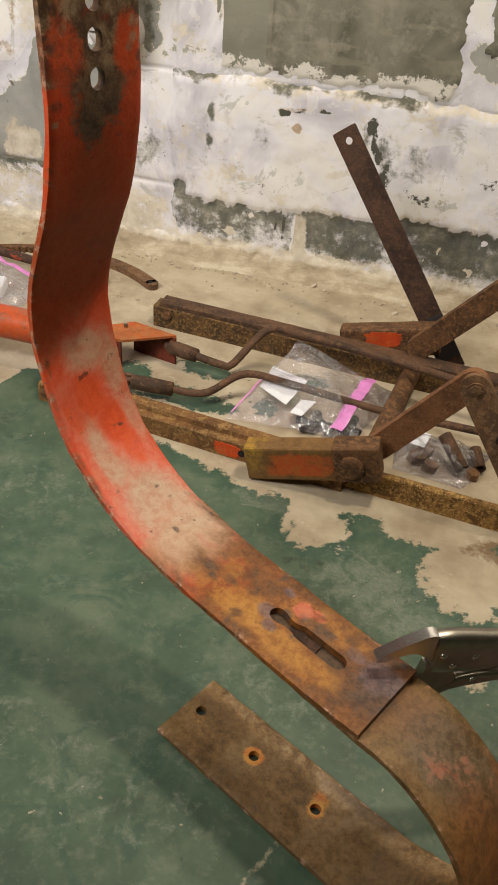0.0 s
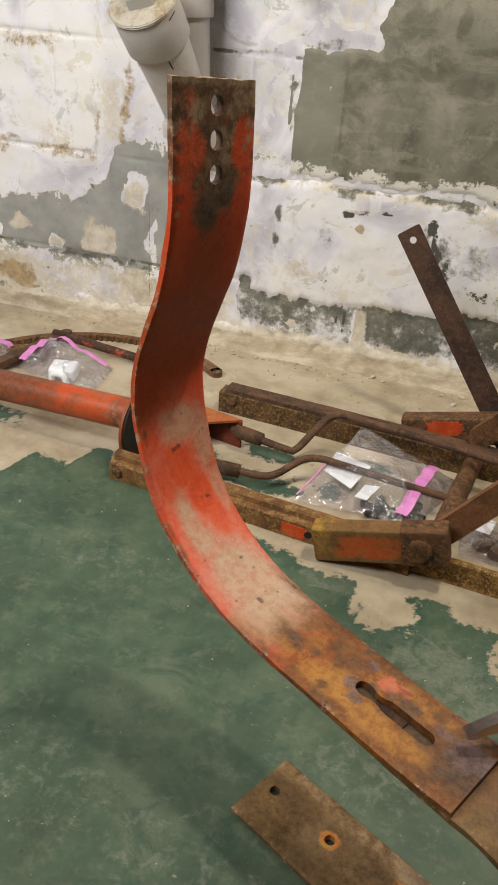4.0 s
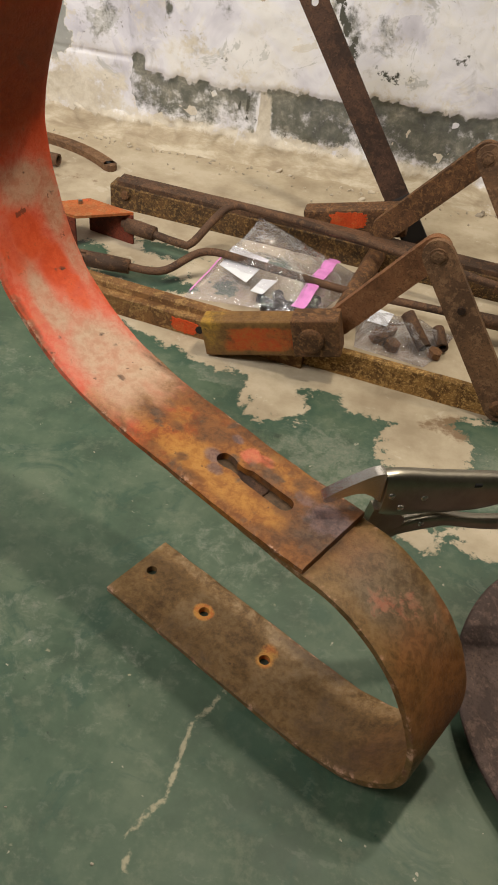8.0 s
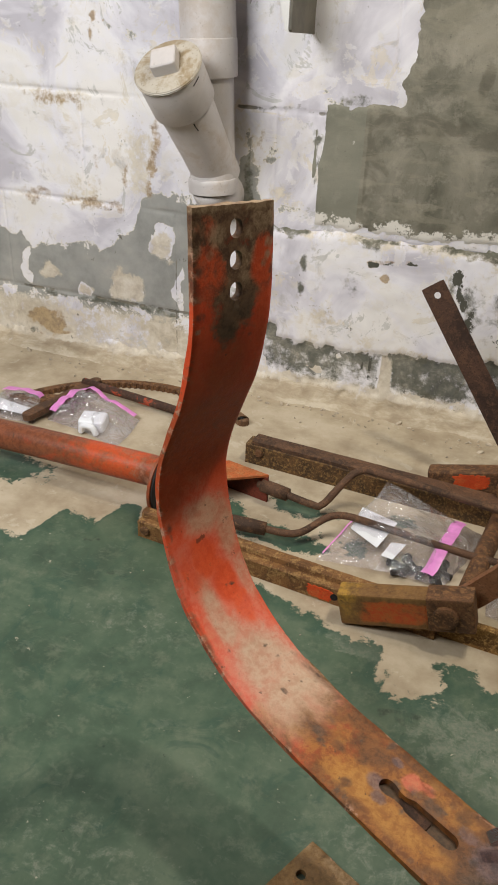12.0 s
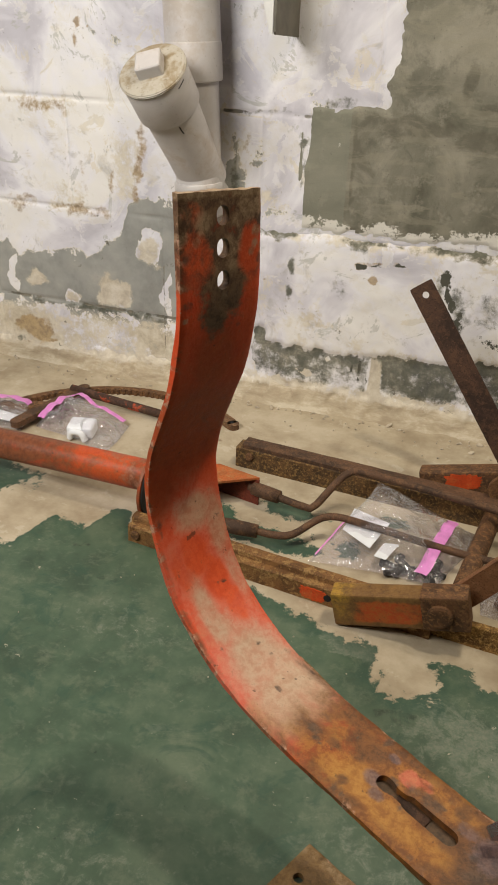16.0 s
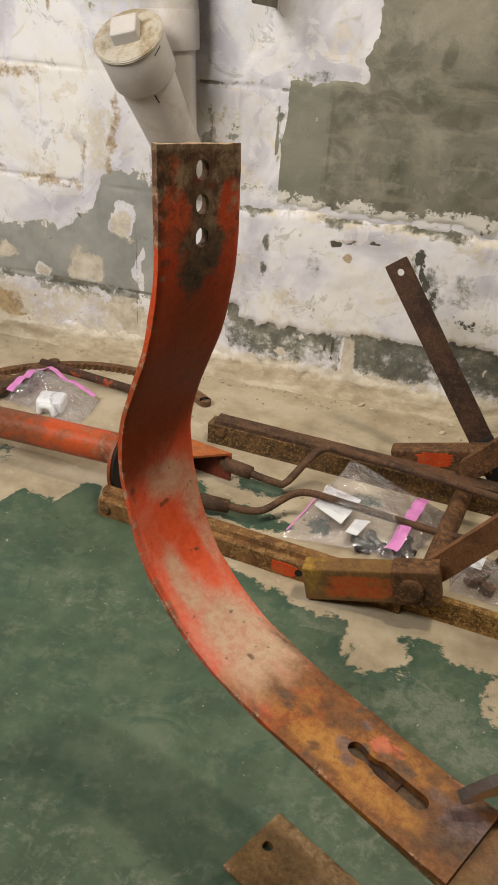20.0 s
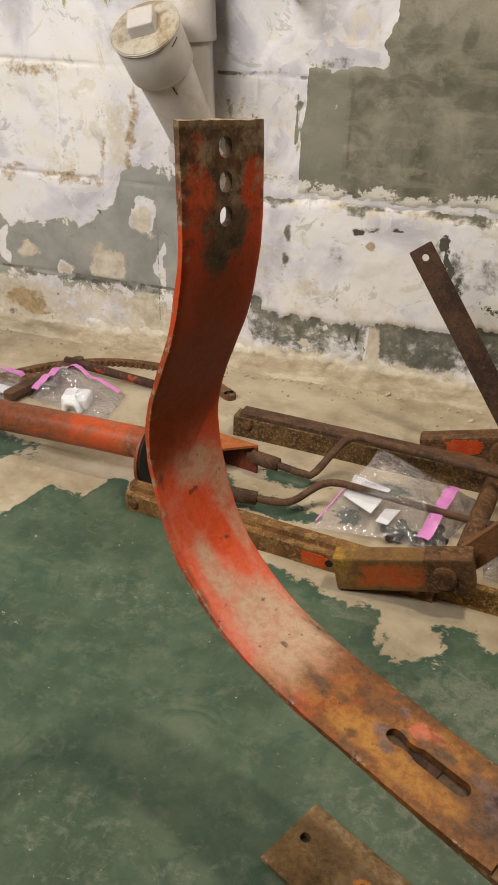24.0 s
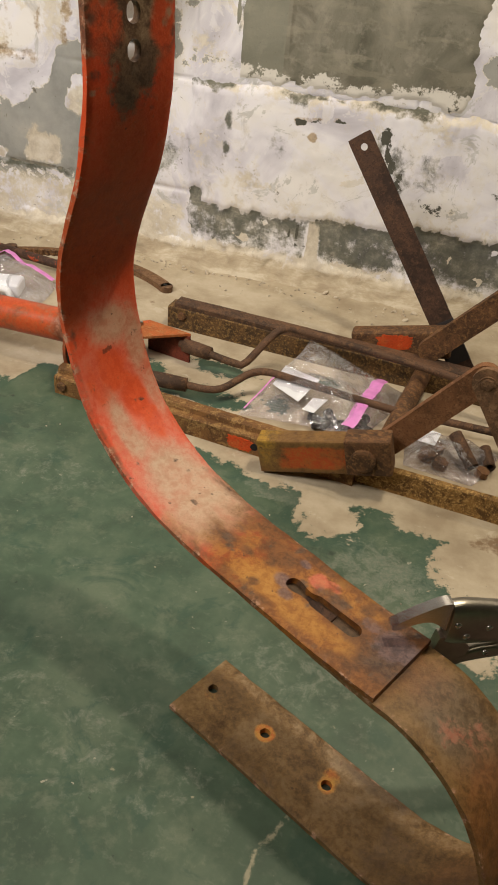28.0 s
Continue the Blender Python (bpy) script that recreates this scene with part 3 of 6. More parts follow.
EDGE_X = [-3, -0.8, -0.66, -0.608, -0.592, -0.585, -0.575, -0.54, -0.510, -0.505, -0.495, -0.470, -0.45, -0.36, -0.25, -0.19, -0.14, -0.11, -0.03, -0.015, 0.017, 0.04, 0.05, 0.065, 0.085, 0.10, 0.136, 0.165, 0.175, 0.225, 0.24, 0.30, 3]
EDGE_Y = [0.72, 0.72, 0.722, 0.720, 0.745, 0.786, 0.815, 0.803, 0.797, 0.834, 0.866, 0.866, 0.83, 0.79, 0.765, 0.744, 0.728, 0.718, 0.70, 0.66, 0.640, 0.650, 0.69, 0.708, 0.698, 0.682, 0.684, 0.675, 0.66, 0.66, 0.715, 0.735, 0.75]
BARE = [(0.203, 0.645, 0.056, 0.066), (0.21, 0.508, 0.026, 0.020), (0.288, 0.522, 0.048, 0.028), (0.013, 0.660, 0.035, 0.026)]
GREEN = [(-0.245, 0.880, 0.085, 0.026), (-0.228, 0.966, 0.048, 0.022), (-0.06, 0.99, 0.02, 0.015), (-0.725, 0.880, 0.06, 0.035), (-0.80, 0.90, 0.08, 0.05), (-0.36, 0.90, 0.06, 0.04), (-0.12, 0.90, 0.02, 0.02), (0.065, 0.69, 0.025, 0.02), (0.30, 0.70, 0.05, 0.03)]
FLAKES = [(0.082, 0.373, 0.007), (0.086, 0.380, 0.004), (0.121, 0.352, 0.005), (0.257, 0.083, 0.011), (0.266, 0.078, 0.009), (0.270, 0.140, 0.007), (0.017, 0.519, 0.006), (-0.065, 0.501, 0.006), (-0.096, 0.263, 0.007), (-0.061, 0.103, 0.008), (-0.053, 0.106, 0.006), (-0.02, 0.262, 0.004), (-0.17, 0.36, 0.005), (0.19, 0.20, 0.005)]
CRACK = [(0.066, 0.278), (0.055, 0.25), (0.045, 0.23), (0.047, 0.2), (0.044, 0.17), (0.028, 0.138), (0.038, 0.102), (0.043, 0.072), (0.018, 0.049), (0.004, 0.025), (-0.008, -0.008), (-0.03, -0.06)]
CRACK_2 = [(0.118, 0.355), (0.121, 0.38), (0.121, 0.407)]


def paint_at(co):
    x, y = co.x, co.y
    a = float(np.interp(x, EDGE_X, EDGE_Y)) - y
    for cx, cy, rx, ry in BARE:
        a = min(a, -0.9 * min(rx, ry) * blob(x, y, cx, cy, rx, ry))
    for cx, cy, rx, ry in GREEN:
        a = max(a, 0.9 * min(rx, ry) * blob(x, y, cx, cy, rx, ry))
    return max(-0.3, min(0.3, a))


def crack_at(co):
    chips = min(math.hypot(co.x - x, 1.3 * (co.y - y)) / (1.5 * r) for x, y, r in FLAKES) if abs(co.x) < 0.3 and co.y < 0.55 else 1.0
    return 1 - min(1.0, min(line_gap(co.x, co.y, CRACK) / 0.009, line_gap(co.x, co.y, CRACK_2) / 0.006 + 0.12, chips))


def blobs_at(spots):
    """A number that is high within the spots (x, y, reach, reach, strength)."""
    def value(co):
        return max([-0.9] + [v * min(1.0, 2 * blob(co.x, co.y, cx, cy, rx, ry)) for cx, cy, rx, ry, v in spots])
    return value


xs = sorted({*np.round(np.arange(-1.15, 0.56, 0.0065), 4).tolist(), -3.0, -2.2, -1.6, 0.8, 1.2, 2.0, 3.0})
ys = sorted({*np.round(np.arange(-0.2, 1.37, 0.0065), 4).tolist(), -3.2, -2.0, -1.0, -0.5, 1.42})
floor = part("floor", grid_mesh(xs, ys, lambda u, v: (u, v, 0.0)), FLOOR)
give(floor.data, "paint", paint_at)
give(floor.data, "crack", crack_at)
give(floor.data, "worn", blobs_at([(-0.05, 0.70, 0.07, 0.03, 0.9), (0.10, 0.60, 0.10, 0.06, 0.6), (0.27, 0.62, 0.05, 0.07, 0.8), (0.14, 0.55, 0.08, 0.04, 0.5), (-0.35, 0.62, 0.10, 0.05, 0.25), (-0.1, 0.28, 0.12, 0.08, 0.2), (0.05, 0.42, 0.10, 0.05, 0.3), (-0.25, 0.30, 0.12, 0.06, 0.2)]))
give(floor.data, "smear", blobs_at([(0.24, 0.70, 0.06, 0.03, 0.7), (0.11, 0.645, 0.03, 0.015, 0.4), (-0.02, 1.10, 0.10, 0.05, 0.15), (-0.45, 1.15, 0.15, 0.04, 0.2), (0.12, 0.60, 0.03, 0.015, 0.4)]))
# The last three spots paint the foot holes' inner shade on the floor.
give(floor.data, "dent_shade", blobs_at([(-0.50, 0.76, 0.022, 0.016, 0.4), (-0.42, 0.70, 0.025, 0.015, 0.35), (-0.38, 0.68, 0.03, 0.014, 0.35), (0.02, 0.60, 0.05, 0.02, 0.4)] + [(ALONG.x * -u + ACROSS.x * 0.315, ALONG.y * -u + ACROSS.y * 0.315, 0.016, 0.016, 1.6) for u in (0.196, 0.1275, 0.0545)]))
tagged(floor, "worn concrete floor with peeling green paint", "floor", kind="structure")


GREY_X = [-3, -1.05, -1.0, -0.985, -0.89, -0.80, -0.765, -0.735, -0.72, -0.70, -0.64, -0.56, -0.50, -0.44, 3]
GREY_Z = [0.25, 0.262, 0.262, 0.238, 0.250, 0.250, 0.28, 0.305, 0.345, 0.375, 0.385, 0.38, 0.36, 0.34, 0.30]


def warp(x, z):
    """The place shifted a little, coarse and fine, so that spots get broken outlines."""
    p = Vector((x * 24, z * 24, 4.0))
    q = p * 2.7
    return x + 0.016 * noise.noise(p) + 0.008 * noise.noise(q), z + 0.016 * noise.noise(p + Vector((7, 3, 1))) + 0.008 * noise.noise(q + Vector((7, 3, 1)))


def spots_over(x, z, spots, base):
    """The strongest of soft, broken spots (x, z, reach, reach, strength), or base."""
    u, w = warp(x, z)
    best = base
    for cx, cz, rx, rz, v in spots:
        k = min(1.0, 0.25 + min(rx, rz) / 0.03)
        best = max(best, base + (v - base) * soft(blob(x + (u - x) * k, z + (w - z) * k, cx, cz, rx, rz), -0.45, 0.7))
    return best


def wall_bare(co):
    x, z = warp(co.x, co.z)
    top = float(np.interp(x, GREY_X, GREY_Z)) - z
    a = -0.65 + 1.85 * soft(top, -0.035, 0.03) * (0.60 * soft(z, 0.03, 0.07) + 0.40 * soft(z, 0.125, 0.145)) * soft(x, -0.50, -0.60)
    a = max(a, spots_over(x, z, ((-0.485, 0.44, 0.03, 0.12, 0.6), (-0.66, 0.085, 0.07, 0.04, 0.7), (-0.85, 0.115, 0.05, 0.02, 0.7), (-0.33, 0.575, 0.05, 0.025, 0.5), (-0.42, 0.375, 0.07, 0.03, 0.6), (0.10, 0.42, 0.06, 0.04, 0.5), (-0.88, 0.70, 0.10, 0.02, 0.25), (-0.75, 0.65, 0.05, 0.03, 0.3), (-0.44, 0.49, 0.02, 0.05, 0.5)), -0.65))
    for cx, cz, rx, rz in ((-0.944, 0.178, 0.017, 0.013), (-0.852, 0.152, 0.014, 0.009), (-0.750, 0.172, 0.034, 0.026), (-0.668, 0.282, 0.018, 0.028), (-0.628, 0.19, 0.008, 0.05), (-0.915, 0.092, 0.035, 0.028), (-1.0, 0.19, 0.012, 0.04), (-0.54, 0.28, 0.02, 0.03)):
        a -= 1.7 * soft(blob(x, z, cx, cz, rx, rz), -0.7, 0.6)
    return a


def wall_cream(co):
    x, z = co.x, co.z
    low = -0.7 + 1.35 * soft(z, 0.17, 0.09)
    return max(low, spots_over(x, z, ((-0.47, 0.48, 0.03, 0.08, 0.35), (-0.71, 0.42, 0.05, 0.11, 0.5), (-0.668, 0.275, 0.03, 0.04, 0.9), (-0.944, 0.178, 0.03, 0.026, 1.0), (-0.852, 0.152, 0.02, 0.014, 0.9), (-0.915, 0.09, 0.045, 0.035, 0.25), (-0.80, 0.085, 0.05, 0.035, 0.6), (-0.70, 0.08, 0.04, 0.03, 0.4), (-0.750, 0.175, 0.05, 0.04, 1.0), (-0.82, 0.36, 0.14, 0.05, 0.35), (-0.88, 0.54, 0.14, 0.03, 0.4), (-0.41, 0.40, 0.05, 0.03, 0.3)), -0.7))


def wall_mold(co):
    return spots_over(co.x, co.z, ((-0.63, 0.008, 0.05, 0.03, 0.5), (-0.43, 0.553, 0.10, 0.008, 0.35), (-0.29, 0.578, 0.05, 0.022, 0.5), (-0.80, 0.132, 0.26, 0.010, 0.5), (-0.50, 0.20, 0.06, 0.07, 0.3), (-0.357, 0.512, 0.012, 0.014, 0.9), (-0.354, 0.46, 0.006, 0.05, 0.6), (-0.44, 0.50, 0.012, 0.05, 0.2), (-1.03, 0.02, 0.05, 0.03, 0.4), (-0.485, 0.43, 0.010, 0.13, 0.30)), -0.6)


def wall_stain(co):
    return spots_over(co.x, co.z, ((-0.683, 0.43, 0.014, 0.055, 0.85), (-0.676, 0.48, 0.012, 0.05, 0.6), (-0.690, 0.385, 0.015, 0.03, 0.7), (-0.744, 0.405, 0.010, 0.034, 0.8), (-0.807, 0.395, 0.018, 0.06, 0.5), (-0.80, 0.342, 0.10, 0.020, 0.75), (-0.95, 0.345, 0.06, 0.022, 0.75), (-0.765, 0.333, 0.018, 0.018, 0.9), (-0.955, 0.065, 0.055, 0.036, 1.5), (-0.925, 0.040, 0.035, 0.018, 0.8), (-0.45, 0.47, 0.010, 0.06, 0.35), (-0.90, 0.538, 0.11, 0.018, 0.7), (-0.795, 0.686, 0.011, 0.012, 0.95), (-0.775, 0.678, 0.006, 0.006, 0.9), (-0.805, 0.655, 0.005, 0.014, 0.6), (-0.46, 0.50, 0.012, 0.04, 0.5)), -0.8)


def wall_black(co):
    return spots_over(co.x, co.z, ((-0.29, 0.572, 0.03, 0.010, 0.3), (-0.485, 0.44, 0.006, 0.08, 0.15), (-0.63, 0.0, 0.04, 0.02, 0.2)), -1.2)


def wall_tags(me):
    for name, function in (("bare", wall_bare), ("cream", wall_cream), ("mold", wall_mold), ("stain", wall_stain), ("black", wall_black)):
        give(me, name, function)


def concrete_block(x0, x1, z0, z1, parent):
    """One block: a rough front with rounded edges, and sides that run back into the joint."""
    us = np.linspace(x0, x1, max(4, int((x1 - x0) / 0.007)))
    fringe = (0.0012, 0.0028, 0.0048)
    us = sorted({*us.tolist(), *(x0 + d for d in fringe), *(x1 - d for d in fringe)})
    vs = sorted({*np.linspace(z0, z1, 32).tolist(), *(z0 + d for d in fringe), *(z1 - d for d in fringe)})

    def place(u, v):
        rim = min(v - z0, z1 - v, 1.6 * min(u - x0, x1 - u))
        y = WALL_Y + 0.0030 * (1 - soft(rim, 0.001, 0.007)) * max(0.0, 0.55 + 0.9 * noise.noise(Vector((u * 9, 0, 2)))) + 0.0022 * noise.noise(Vector((u * 22, v * 22, 3))) + 0.001 * noise.noise(Vector((u * 80, v * 80, 1)))
        return (u, y, v)

    bm = grid_mesh(us, vs, place)
    rim = [e for e in bm.edges if e.is_boundary]
    out = bmesh.ops.extrude_edge_only(bm, edges=rim)
    for v in out["geom"]:
        if isinstance(v, bmesh.types.BMVert):
            v.co.y = WALL_Y + 0.05
    ob = part("concrete_block", bm, WALL, parent, smooth=True)
    ob.data.set_sharp_from_angle(angle=radians(35))
    wall_tags(ob.data)

    def grit(co):
        """Dirt in the joints round the block, heavy along some of them."""
        rim = min(co.z - z0, z1 - co.z, 1.4 * min(co.x - x0, x1 - co.x))
        heavy = max(soft(abs(co.z - 0.139), 0.012, 0.004) * soft(co.x, -0.55, -0.62), soft(abs(co.z - 0.553), 0.012, 0.004) * soft(co.x, -0.53, -0.50) * soft(co.x, -0.30, -0.36), soft(abs(co.x + 0.996), 0.012, 0.004) * soft(co.z, 0.31, 0.26), 0.9 * soft(abs(co.x + 0.63), 0.014, 0.004) * soft(co.z, 0.34, 0.31))
        return -0.6 + (1 - soft(rim, 0.0022, 0.0062)) * (0.45 + 0.5 * noise.noise(Vector((co.x * 11, co.z * 11, 6))) + 0.75 * heavy)

    give(ob.data, "joint", grit)
    give(ob.data, "dust", lambda co: -0.7 + 1.5 * soft(co.z, 0.05, 0.01))
    return ob


def plain_wall(name, x0, x1, y0, y1, z0, z1, label):
    bm = box(x1 - x0, y1 - y0, z1 - z0, pose((x0 + x1) / 2, (y0 + y1) / 2, (z0 + z1) / 2), 0)
    return tagged(part(name, bm, BOUNCE_PALE), label, "wall", kind="structure")


wall_north = part("wall_north", box(6.0, 0.16, 2.5, pose(0, WALL_Y + 0.008 + 0.08, 1.2), 0), WALL)
wall_tags(wall_north.data)
tagged(wall_north, "concrete block wall with peeling white paint", "wall", kind="structure")
# Three unseen walls and a ceiling, added to bounce the lamps' light.
plain_wall("bounce_wall_south", -3.1, 3.1, -3.2, -3.1, -0.05, 2.45, "unseen pale wall added to bounce light")
plain_wall("bounce_wall_west", -3.1, -3.0, -3.1, 1.372, -0.05, 2.45, "unseen pale wall added to bounce light")
plain_wall("bounce_wall_east", 3.0, 3.1, -3.1, 1.372, -0.05, 2.45, "unseen pale wall added to bounce light")
plain_wall("ceiling", -3.1, 3.1, -3.2, 1.55, 2.45, 2.55, "unseen pale ceiling added to bounce light")["category"] = "ceiling"

# ---- the tine: a strip bent in one plane, wide along ACROSS ----
TINE_WIDTH, TINE_THICK = 0.078, 0.0068


def strip(profile, mids, width, thick, holes, name, material, parent, tags, n=90, label="", cross=26, slant=0.0):
    """A flat strip bent along profile (u, z), whose middle lies at mids (v) across; holes: (run, side, half-length, half-width) in metres."""
    line = smooth_line([(u, z, v) for (u, z), v in zip(profile, mids)], n)
    length = float(np.linalg.norm(np.diff(line[:, :2], axis=0), axis=1).sum())
    tang = np.gradient(line[:, :2], axis=0)
    tang /= np.linalg.norm(tang, axis=1)[:, None]
    at_run = np.linspace(0, length, n)

    def to_hole(r, s, hole):
        """The way from a hole's spine to the point, and its length over the hole's radius."""
        hr, hs, hl, hw = hole
        spine = min(max(r, hr - (hl - hw)), hr + (hl - hw))
        return spine, r - spine, s - hs, math.hypot(r - spine, s - hs) / hw

    flat = {(i, j): [at_run[i], (-1 + 2 * j / cross) * width / 2] for i in range(n) for j in range(cross + 1)}
    gone = set()
    for i in range(n - 1):
        for j in range(cross):
            r, s = (at_run[i] + at_run[i + 1]) / 2, (-1 + (2 * j + 1) / cross) * width / 2
            if any(to_hole(r, s, h)[3] < 1.0 for h in holes):
                gone.add((i, j))
    for i, j in gone:
        for key in ((i, j), (i + 1, j), (i, j + 1), (i + 1, j + 1)):
            cells = [(key[0] + a, key[1] + b) for a in (-1, 0) for b in (-1, 0)]
            if all(c in gone for c in cells):
                continue
            r, s = flat[key]
            h = min(holes, key=lambda q: to_hole(r, s, q)[3])
            spine, dr, ds, ratio = to_hole(r, s, h)
            if ratio > 0.05:
                flat[key] = [spine + dr / ratio, h[1] + ds / ratio]
    bm = bmesh.new()
    layers = {key: bm.verts.layers.float.new(key) for key in (*tags, "rim")}
    sheets = []
    for sign in (0.5, -0.5):
        sheet = {}
        for (i, j), (r, s) in flat.items():
            inset = 0.0009 if j in (0, cross) else 0.0
            off = thick * sign - math.copysign(inset, sign)
            u, z, v = (float(np.interp(r, at_run, line[:, k])) for k in range(3))
            tu, tz = float(np.interp(r, at_run, tang[:, 0])), float(np.interp(r, at_run, tang[:, 1]))
            rough = 0.0007 * noise.noise(Vector((r * 55, s * 90, sign))) if j in (0, cross) else 0
            cut = (-slant * s + (0.0009 * noise.noise(Vector((s * 130, 2, sign))) if i == 0 else 0)) * max(0.0, 1 - r / 0.06)
            sheet[i, j] = bm.verts.new(ALONG * (u - tz * off) + ACROSS * (v + s + rough) + Vector((0, 0, z + tu * off + (cut if slant else 0))))
            for key, blobs in tags.items():
                sheet[i, j][layers[key]] = max([-0.9] + [b[4] * min(1.0, 2.2 * blob(r, 2 * s / width, *b[:4])) for b in blobs])
            sheet[i, j][layers["rim"]] = soft(abs(2 * s / width), 0.9, 0.99)
        sheets.append(sheet)
    top, low = sheets
    for i in range(n - 1):
        for j in range(cross):
            if (i, j) in gone:
                continue
            bm.faces.new((top[i, j], top[i, j + 1], top[i + 1, j + 1], top[i + 1, j]))
            bm.faces.new((low[i, j], low[i + 1, j], low[i + 1, j + 1], low[i, j + 1]))
            for a, b, di, dj in (((i, j), (i, j + 1), -1, 0), ((i + 1, j), (i + 1, j + 1), 1, 0), ((i, j), (i + 1, j), 0, -1), ((i, j + 1), (i + 1, j + 1), 0, 1)):
                ni, nj = i + di, j + dj
                if ni < 0 or nj < 0 or ni >= n - 1 or nj >= cross or (ni, nj) in gone:
                    bm.faces.new((top[a], top[b], low[b], low[a]))
    loose = [v for v in bm.verts if not v.link_faces]
    bmesh.ops.delete(bm, geom=loose, context="VERTS")
    bmesh.ops.recalc_face_normals(bm, faces=bm.faces)
    ob = part(name, bm, material, parent, label)
    ob.data.polygons.foreach_set("use_smooth", [True] * len(ob.data.polygons))
    ob.data.set_sharp_from_angle(angle=radians(40))
    return ob, length


tine = thing("spring_tine", ALONG * 0.0 + ACROSS * 0.311, "orange painted spring steel tine with a rusted curled foot strip", "tine")
UPPER = [(-0.337, 0.6155), (-0.336, 0.583), (-0.335, 0.552), (-0.3355, 0.533), (-0.3385, 0.510), (-0.347, 0.471), (-0.362, 0.434), (-0.375, 0.401), (-0.381, 0.373), (-0.3795, 0.346), (-0.3725, 0.318), (-0.361, 0.287),
         (-0.345, 0.259), (-0.322, 0.2365), (-0.296, 0.219), (-0.262, 0.204), (-0.21, 0.193), (-0.155, 0.188), (-0.105, 0.1835), (-0.06, 0.181), (-0.024, 0.181)]
LOWER = [(-0.266, 0.1985), (-0.212, 0.1862), (-0.1557, 0.1812), (-0.1052, 0.1767), (-0.06, 0.1742), (-0.024, 0.1738), (-0.007, 0.1732), (0.0145, 0.169), (0.04, 0.159), (0.063, 0.144), (0.081, 0.122), (0.0945, 0.096), (0.0995, 0.072), (0.097, 0.05), (0.083, 0.031),
         (0.0617, 0.0165), (0.036, 0.008), (0.007, 0.0042), (-0.09, 0.004), (-0.212, 0.004)]
HOLE_RUNS = (0.0168, 0.0398, 0.0630)
# wear and painted shade on the upper strip: (way along, side, reach along, reach across, strength)
UPPER_WEAR = {}
UPPER_WEAR["rust"] = [(0.015, 0.0, 0.075, 2.2, 1.0), (0.068, -0.05, 0.044, 0.80, 1.0)]
# Dirty film, with the shade of the down-facing bend painted in.
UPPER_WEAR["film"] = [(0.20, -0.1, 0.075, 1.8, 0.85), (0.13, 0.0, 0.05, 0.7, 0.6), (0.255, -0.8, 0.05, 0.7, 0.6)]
UPPER_WEAR["salmon"] = [(0.37, 0.4, 0.05, 0.8, 0.6), (0.35, -0.6, 0.05, 0.6, 0.5), (0.30, 0.2, 0.04, 0.9, 0.5), (0.40, -0.35, 0.05, 0.5, 0.62), (0.425, 0.3, 0.05, 0.8, 0.60), (0.46, 0.0, 0.07, 1.5, 1.0)]
UPPER_WEAR["pale"] = [(0.298, 0.15, 0.022, 0.70, 0.85), (0.318, 0.70, 0.04, 0.35, 0.75), (0.36, 0.85, 0.05, 0.25, 0.45), (0.395, -0.35, 0.05, 0.32, 0.70), (0.42, -0.1, 0.03, 0.3, 0.5), (0.465, 0.1, 0.060, 1.0, 0.95), (0.500, 0.1, 0.045, 1.4, 1.05)]
UPPER_WEAR["ochre"] = [(0.67, 0.0, 0.16, 2.2, 1.35), (0.575, 0.1, 0.080, 1.9, 1.0), (0.53, -0.9, 0.08, 0.5, 0.5)]
UPPER_WEAR["yellow"] = [(0.580, -0.45, 0.03, 0.5, 0.85), (0.625, -0.55, 0.035, 0.4, 0.8), (0.660, -0.45, 0.03, 0.4, 0.6), (0.545, 0.2, 0.012, 0.3, 0.7), (0.655, 0.6, 0.03, 0.3, 0.5)]
UPPER_WEAR["brown"] = [(0.53, 0.25, 0.035, 0.8, 0.50), (0.555, 0.45, 0.05, 0.55, 0.62), (0.585, -0.9, 0.12, 0.22, 0.55), (0.665, 0.0, 0.06, 0.45, 0.5), (0.705, 0.2, 0.04, 1.4, 0.95), (0.60, 0.93, 0.14, 0.25, 0.7), (0.45, -0.96, 0.15, 0.12, 0.5), (0.69, -0.85, 0.05, 0.3, 0.6)]
UPPER_WEAR["fresh"] = [(0.046, -0.62, 0.030, 0.50, 0.62), (0.044, 0.74, 0.026, 0.42, 0.72), (0.090, 0.9, 0.036, 0.50, 0.65), (0.090, -0.95, 0.03, 0.4, 0.5), (0.014, -0.7, 0.014, 0.4, 0.35), (0.335, -0.1, 0.030, 0.55, 0.75), (0.365, 0.25, 0.035, 0.45, 0.72), (0.395, 0.45, 0.03, 0.35, 0.5), (0.345, -0.55, 0.03, 0.4, 0.5)]
UPPER_WEAR["dusty"] = [(0.0, 0.0, 0.0065, 3.0, 1.0), (0.022, -0.42, 0.012, 0.3, 0.62), (0.034, 0.30, 0.014, 0.25, 0.5), (0.05, 0.1, 0.02, 0.25, 0.3), (0.012, 0.6, 0.012, 0.5, 0.5)]
UPPER_WEAR["coral"] = [(0.614, 0.48, 0.012, 0.30, 0.85), (0.626, 0.60, 0.012, 0.2, 0.6), (0.535, 0.15, 0.014, 0.35, 0.40), (0.425, -0.72, 0.06, 0.18, 0.5), (0.46, -0.9, 0.05, 0.14, 0.5)]
